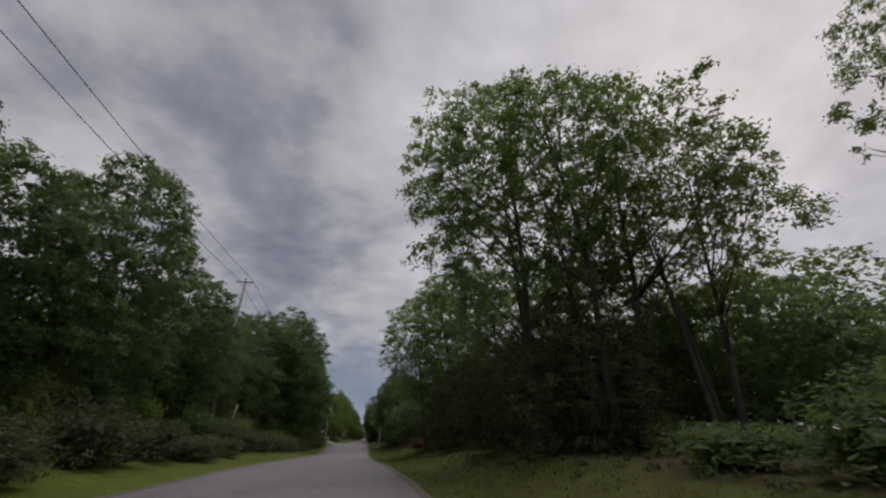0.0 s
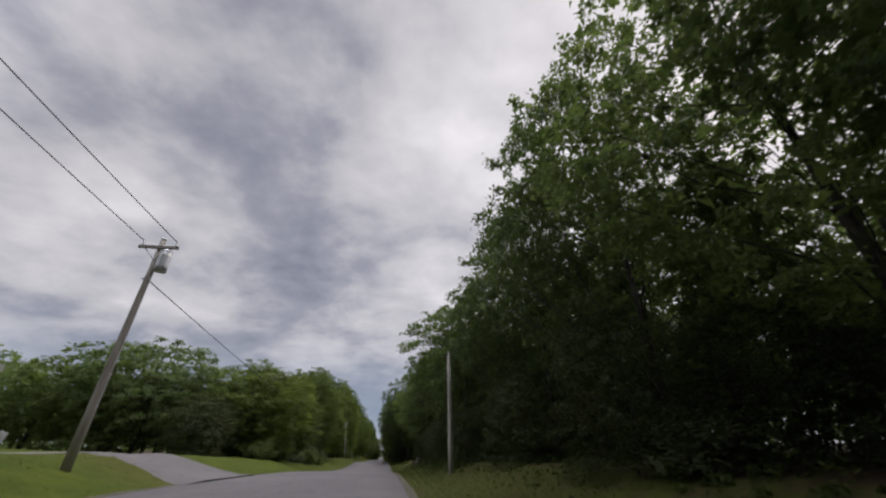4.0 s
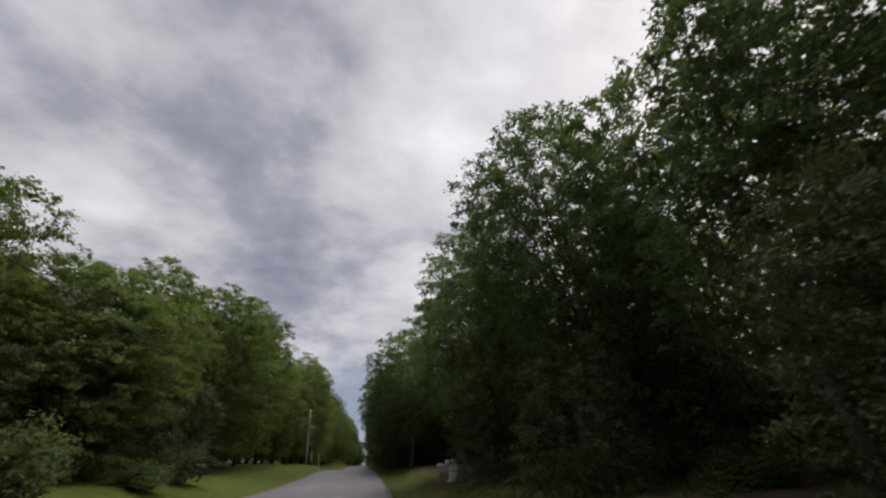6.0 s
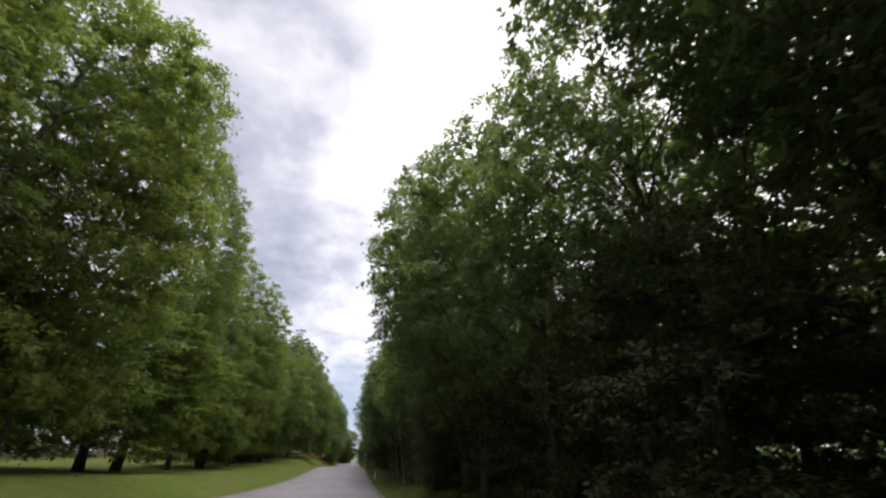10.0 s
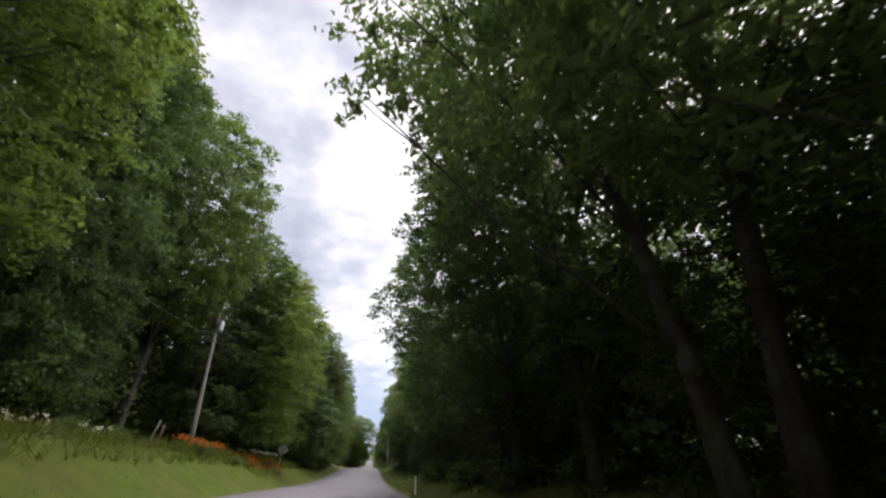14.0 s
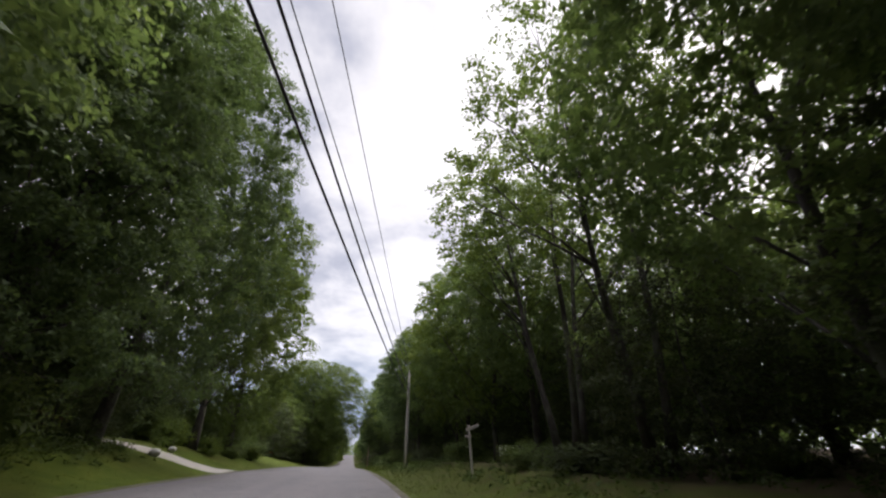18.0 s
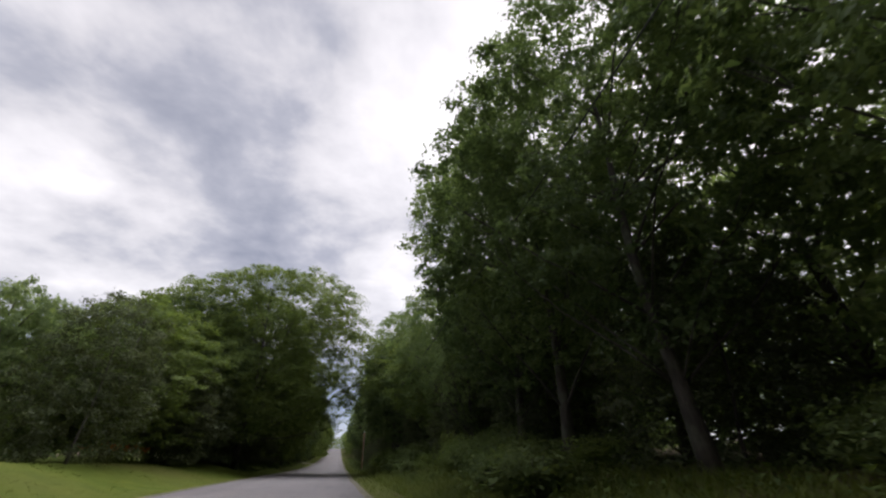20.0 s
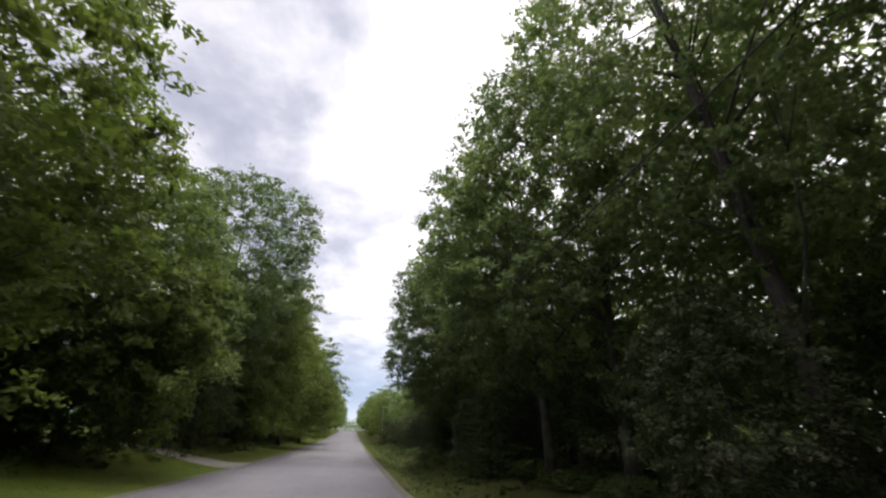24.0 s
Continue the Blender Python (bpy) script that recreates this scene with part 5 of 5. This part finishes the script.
def diamond_sign(x, y, half, centre, mat, back, label, turn=0.0, lean=0.0):
    ob = at_ground("road_sign", x, y, turn)
    rod("post", (0, 0.03, -0.4), (lean, 0.03, centre + half * 0.7), 0.03, 0.03, grey_metal, ob, sides=8)
    plate = box("plate", (half * 1.414, 0.012, half * 1.414), (lean, -0.012, centre), mat, ob, (0, 45 + math.degrees(lean) * 0.6, 0), bevel=0.005)
    for s in (-0.5, 0.5):
        rod("bolt", (lean, 0.0, centre + s * half), (lean, -0.03, centre + s * half), 0.015, 0.012, grey_metal, plate, sides=8)
    if back:
        box("backing_rail", (0.05, 0.02, half * 1.9), (lean, -0.03, centre), back, ob)
    return tagged(ob, label, "road sign")


diamond_sign(-10.1, 369, 0.62, 1.5, dull_metal, black_wire, "grey back of a diamond road sign on a post", 0, 0.25)
diamond_sign(5.0, 216.0, 0.32, 0.32, orange_paint, None, "small orange diamond sign low beside the road", 0, 0.0)

for x, y, top in ((-11.0, 36.6, (0.25, 0.3, 3.0)), (-9.4, 517.6, (0.5, 0.9, 3.1))):
    snag = at_ground("bare_stem", x, y)
    line = [Vector((0, 0, -0.3)), Vector(top) * 0.35 + Vector((0.05, 0, 0)), Vector(top) * 0.7 + Vector((-0.04, 0.03, 0)), Vector(top)]
    new("stem", plain_mesh("stem", tube(line, [0.06, 0.05, 0.042, 0.025], 8), pale_bark)).parent = snag
    new("twig", plain_mesh("twig", tube([line[2], line[2] + Vector((-0.25, 0.1, 0.3)), line[2] + Vector((-0.3, 0.15, 0.6))], [0.02, 0.015, 0.006], 5), pale_bark)).parent = snag
    tagged(snag, "pale bare stem of a dead young tree", "tree stem")

street = at_ground("street_sign", -10.4, 105.2)
rod("post", (0, 0, -0.4), (0.25, 0, 1.9), 0.03, 0.03, white_paint, street, sides=8)
blade = box("blade", (0.75, 0.015, 0.2), (0.3, 0, 2.0), white_paint, street, (0, -8, 0), "white street name board", 0.005)
for i, (w_, dx) in enumerate(((0.16, -0.2), (0.2, 0.02), (0.12, 0.22))):
    box("lettering_bar", (w_, 0.004, 0.07), (0.3 + dx, -0.011, 2.0 + dx * 0.14), dull_metal, blade, (0, -8, 0))
tagged(street, "leaning white street name sign at the junction", "street sign")
plank = at_ground("plank_sign", -9.0, 104.6)
rod("post", (0, 0, -0.4), (0.05, 0, 1.25), 0.05, 0.045, brown_wood, plank, sides=8)
box("board", (1.0, 0.03, 0.2), (0.1, -0.06, 1.1), white_paint, plank, (0, 14, 0), "weathered white board", 0.008)
tagged(plank, "small wooden post with a tilted white board", "sign")
easel = at_ground("wooden_trestle", -10.6, 104.4)
rod("leg", (-0.45, 0, -0.1), (0.1, 0, 1.35), 0.035, 0.03, white_paint, easel, sides=7)
rod("leg", (0.4, 0, -0.1), (0.12, 0.1, 1.3), 0.035, 0.03, pole_wood, easel, sides=7)
rod("crossbar", (-0.2, 0, 0.55), (0.26, 0.05, 0.6), 0.022, 0.022, pole_wood, easel, sides=6)
tagged(easel, "pale wooden trestle leaning beside the signs", "trestle")
finger = at_ground("post_with_board", 5.0, 421)
rod("post", (0, 0, -0.4), (-0.15, 0, 1.95), 0.06, 0.05, pole_wood, finger, sides=8)
box("board", (0.62, 0.04, 0.14), (0.0, -0.07, 1.85), pole_wood, finger, (0, -20, 0), "weathered grey board", 0.008)
box("lower_board", (0.3, 0.03, 0.09), (-0.2, -0.06, 1.5), pole_wood, finger, (0, 8, 0), bevel=0.006)
tagged(finger, "leaning grey wooden post with two boards", "sign post")
shed = at_ground("white_trailer", 10.6, 431, 10)
box("body", (1.9, 1.1, 0.62), (0, 0, 0.62), white_paint, shed, bevel=0.06)
rod("wheel", (-0.3, -0.58, 0.25), (-0.3, -0.44, 0.25), 0.25, 0.25, black_wire, shed, sides=16)
rod("wheel", (-0.3, 0.44, 0.25), (-0.3, 0.58, 0.25), 0.25, 0.25, black_wire, shed, sides=16)
rod("drawbar", (0.9, 0, 0.42), (1.7, 0, 0.38), 0.04, 0.04, grey_metal, shed, sides=8)
tagged(shed, "low white trailer half hidden among the trees", "trailer")
for x, y in ((2.6, 288), (2.6, 343)):
    mk = at_ground("marker_post", x, y)
    box("post", (0.10, 0.04, 0.95), (0, 0, 0.42), white_paint, mk, bevel=0.01)
    box("reflector", (0.07, 0.01, 0.12), (0, -0.027, 0.78), dull_metal, mk)
    tagged(mk, "slim white roadside marker post", "marker post", "marker posts")

# ---------------------------------------------------------------- stones


def rough_stone(name, x, y, size, mat, label, seed, sink=0.15, cat="stone", group=""):
    bm = bmesh.new()
    bmesh.ops.create_icosphere(bm, subdivisions=3, radius=1)
    for v in bm.verts:
        k = 1 + 0.16 * noise.noise(v.co * 1.6 + Vector((seed, 0, 0))) + 0.05 * noise.noise(v.co * 5 + Vector((seed, 3, 0)))
        v.co = Vector((v.co.x * size[0], v.co.y * size[1], v.co.z * size[2])) * k
    bmesh.ops.translate(bm, vec=(0, 0, size[2] * (1 - sink)), verts=bm.verts)
    ob = part(name, bm, mat)
    for p in ob.data.polygons:
        p.use_smooth = True
    ob.matrix_world = pose(x, y, ground_z(x, y), 0, 0, seed * 40)
    return tagged(ob, label, cat, group)


def gravestone(x, y, w_, h, mat, label, turn=0.0, tilt=0.0, rounded=True):
    ob = at_ground("gravestone", x, y, turn)
    bm = bmesh.new()
    n = 14
    outline = [(-w_ / 2, -0.15), (w_ / 2, -0.15)]
    if rounded:
        outline += [(w_ / 2 * math.cos(math.pi * i / n), h - w_ * 0.35 + w_ * 0.35 * math.sin(math.pi * i / n)) for i in range(n + 1)]
    else:
        outline += [(w_ / 2, h), (-w_ / 2, h)]
    face = bm.faces.new([bm.verts.new((px, -0.09, pz)) for px, pz in outline])
    got = bmesh.ops.extrude_face_region(bm, geom=[face])
    bmesh.ops.translate(bm, vec=(0, 0.18, 0), verts=[g for g in got["geom"] if isinstance(g, bmesh.types.BMVert)])
    bmesh.ops.recalc_face_normals(bm, faces=bm.faces[:])
    bmesh.ops.bevel(bm, geom=[e for e in bm.edges if e.calc_face_angle(0) > 1.2], offset=0.018, segments=2, affect="EDGES")
    bmesh.ops.rotate(bm, matrix=Matrix.Rotation(tilt, 3, "Y"), verts=bm.verts)
    part("slab", bm, mat, ob)
    box("plinth", (w_ * 1.35, 0.36, 0.16), (0, 0, 0.05), mat, ob, bevel=0.015)
    return tagged(ob, label, "gravestone", "old gravestones")


gravestone(6.2, 170.3, 0.52, 1.35, grey_stone, "tall pale gravestone with a rounded top", 0, 0.10)
gravestone(5.7, 171.3, 0.5, 0.62, brown_stone, "low reddish brown gravestone", 5, 0.0, False)
gravestone(9.5, 186.8, 0.36, 0.7, grey_stone, "narrow grey gravestone on the mown slope", 0, 0.06)
gravestone(9.5, 185.2, 0.36, 0.6, grey_stone, "small pale gravestone leaning on the slope", 4, 0.12)
gravestone(9.6, 190, 0.5, 0.62, grey_stone, "low grey gravestone at the edge of the grass", 0, 0.0, False)
gravestone(9.0, 191.2, 0.75, 0.34, grey_stone, "wide low gravestone in the grass", 8, 0.0, False)
gravestone(12.2, 195.2, 0.3, 0.6, grey_stone, "narrow weathered gravestone under the trees", 0, 0.05)
gravestone(12.4, 193.6, 0.5, 0.75, grey_stone, "square grey gravestone under the trees", -5, 0.0, False)
rough_stone("boulder", -7.9, 102.6, (0.36, 0.32, 0.3), grey_stone, "pale rounded boulder at the road junction", 3, cat="boulder")
for i, (x, y, s) in enumerate(((-12.6, 361, 0.35), (-11.6, 366, 0.3), (-9.2, 426, 0.3), (-9.8, 429.5, 0.25), (2.9, 47.5, 0.12))):
    rough_stone("rock", x, y, (s, s * 0.8, s * 0.6), grey_stone, "grey field stone lying in the grass", 5 + i, cat="rock", group="field stones")

# ---------------------------------------------------------------- houses behind the trees


def house(x, y, turn, wide, deep, wall_h, rise, wall_mat, gable_mat, label, openings):
    ob = at_ground("house", x, y, turn)
    box("wall", (wide, deep, wall_h + 0.6), (0, 0, wall_h / 2 - 0.3), wall_mat, ob)
    for s in (-1, 1):
        bm = bmesh.new()
        vs = [bm.verts.new(c) for c in ((-wide / 2, s * deep / 2, wall_h), (wide / 2, s * deep / 2, wall_h), (0, s * deep / 2, wall_h + rise))]
        f = bm.faces.new(vs)
        g = bmesh.ops.extrude_face_region(bm, geom=[f])
        bmesh.ops.translate(bm, vec=(0, -s * 0.12, 0), verts=[q for q in g["geom"] if isinstance(q, bmesh.types.BMVert)])
        bmesh.ops.recalc_face_normals(bm, faces=bm.faces[:])
        part("gable", bm, gable_mat, ob)
    slope = math.atan2(rise, wide / 2)
    ln = math.hypot(rise, wide / 2) + 0.45
    for s in (-1, 1):
        mid = Vector((s * (wide / 4 + 0.1), 0, wall_h + rise / 2 - 0.04 + 0.09))
        slab = box("roof", (ln, deep + 0.9, 0.12), mid, roof_felt, ob, (0, math.degrees(slope) * s, 0))
        for e in (-1, 1):
            box("fascia", (ln, 0.05, 0.2), mid + Vector((0, e * (deep / 2 + 0.47), 0)), white_paint, slab, (0, math.degrees(slope) * s, 0))
    for cx, cz, w_, h in openings:
        win = box("window", (w_, 0.06, h), (cx, -deep / 2 - 0.02, cz), dark_glass, ob)
        for dx, dz, fw, fh in ((0, h / 2, w_ + 0.16, 0.08), (0, -h / 2, w_ + 0.16, 0.08), (w_ / 2, 0, 0.08, h), (-w_ / 2, 0, 0.08, h)):
            box("frame", (fw, 0.09, fh), (cx + dx, -deep / 2 - 0.04, cz + dz), white_paint, win)
    return tagged(ob, label, "house")


house(-43, 272, 28, 7.5, 9, 2.5, 1.6, white_paint, red_paint, "low white house with a red gable behind the trees", ((-1.8, 1.4, 1.2, 1.1), (1.8, 1.4, 1.2, 1.1), (0, 1.05, 0.9, 2.0)))
house(-50, 262, 28, 7.0, 8, 2.3, 1.1, tan_siding, tan_siding, "tan outbuilding beside the white house", ((-1.2, 1.2, 1.0, 0.9), (1.4, 1.0, 0.9, 1.9)))
house(-44, 318, 20, 11.0, 7, 2.5, 1.5, white_paint, white_paint, "long white house beyond the lawn", ((-3, 1.4, 1.3, 1.1), (0, 1.05, 0.9, 2.0), (3, 1.4, 1.3, 1.1)))
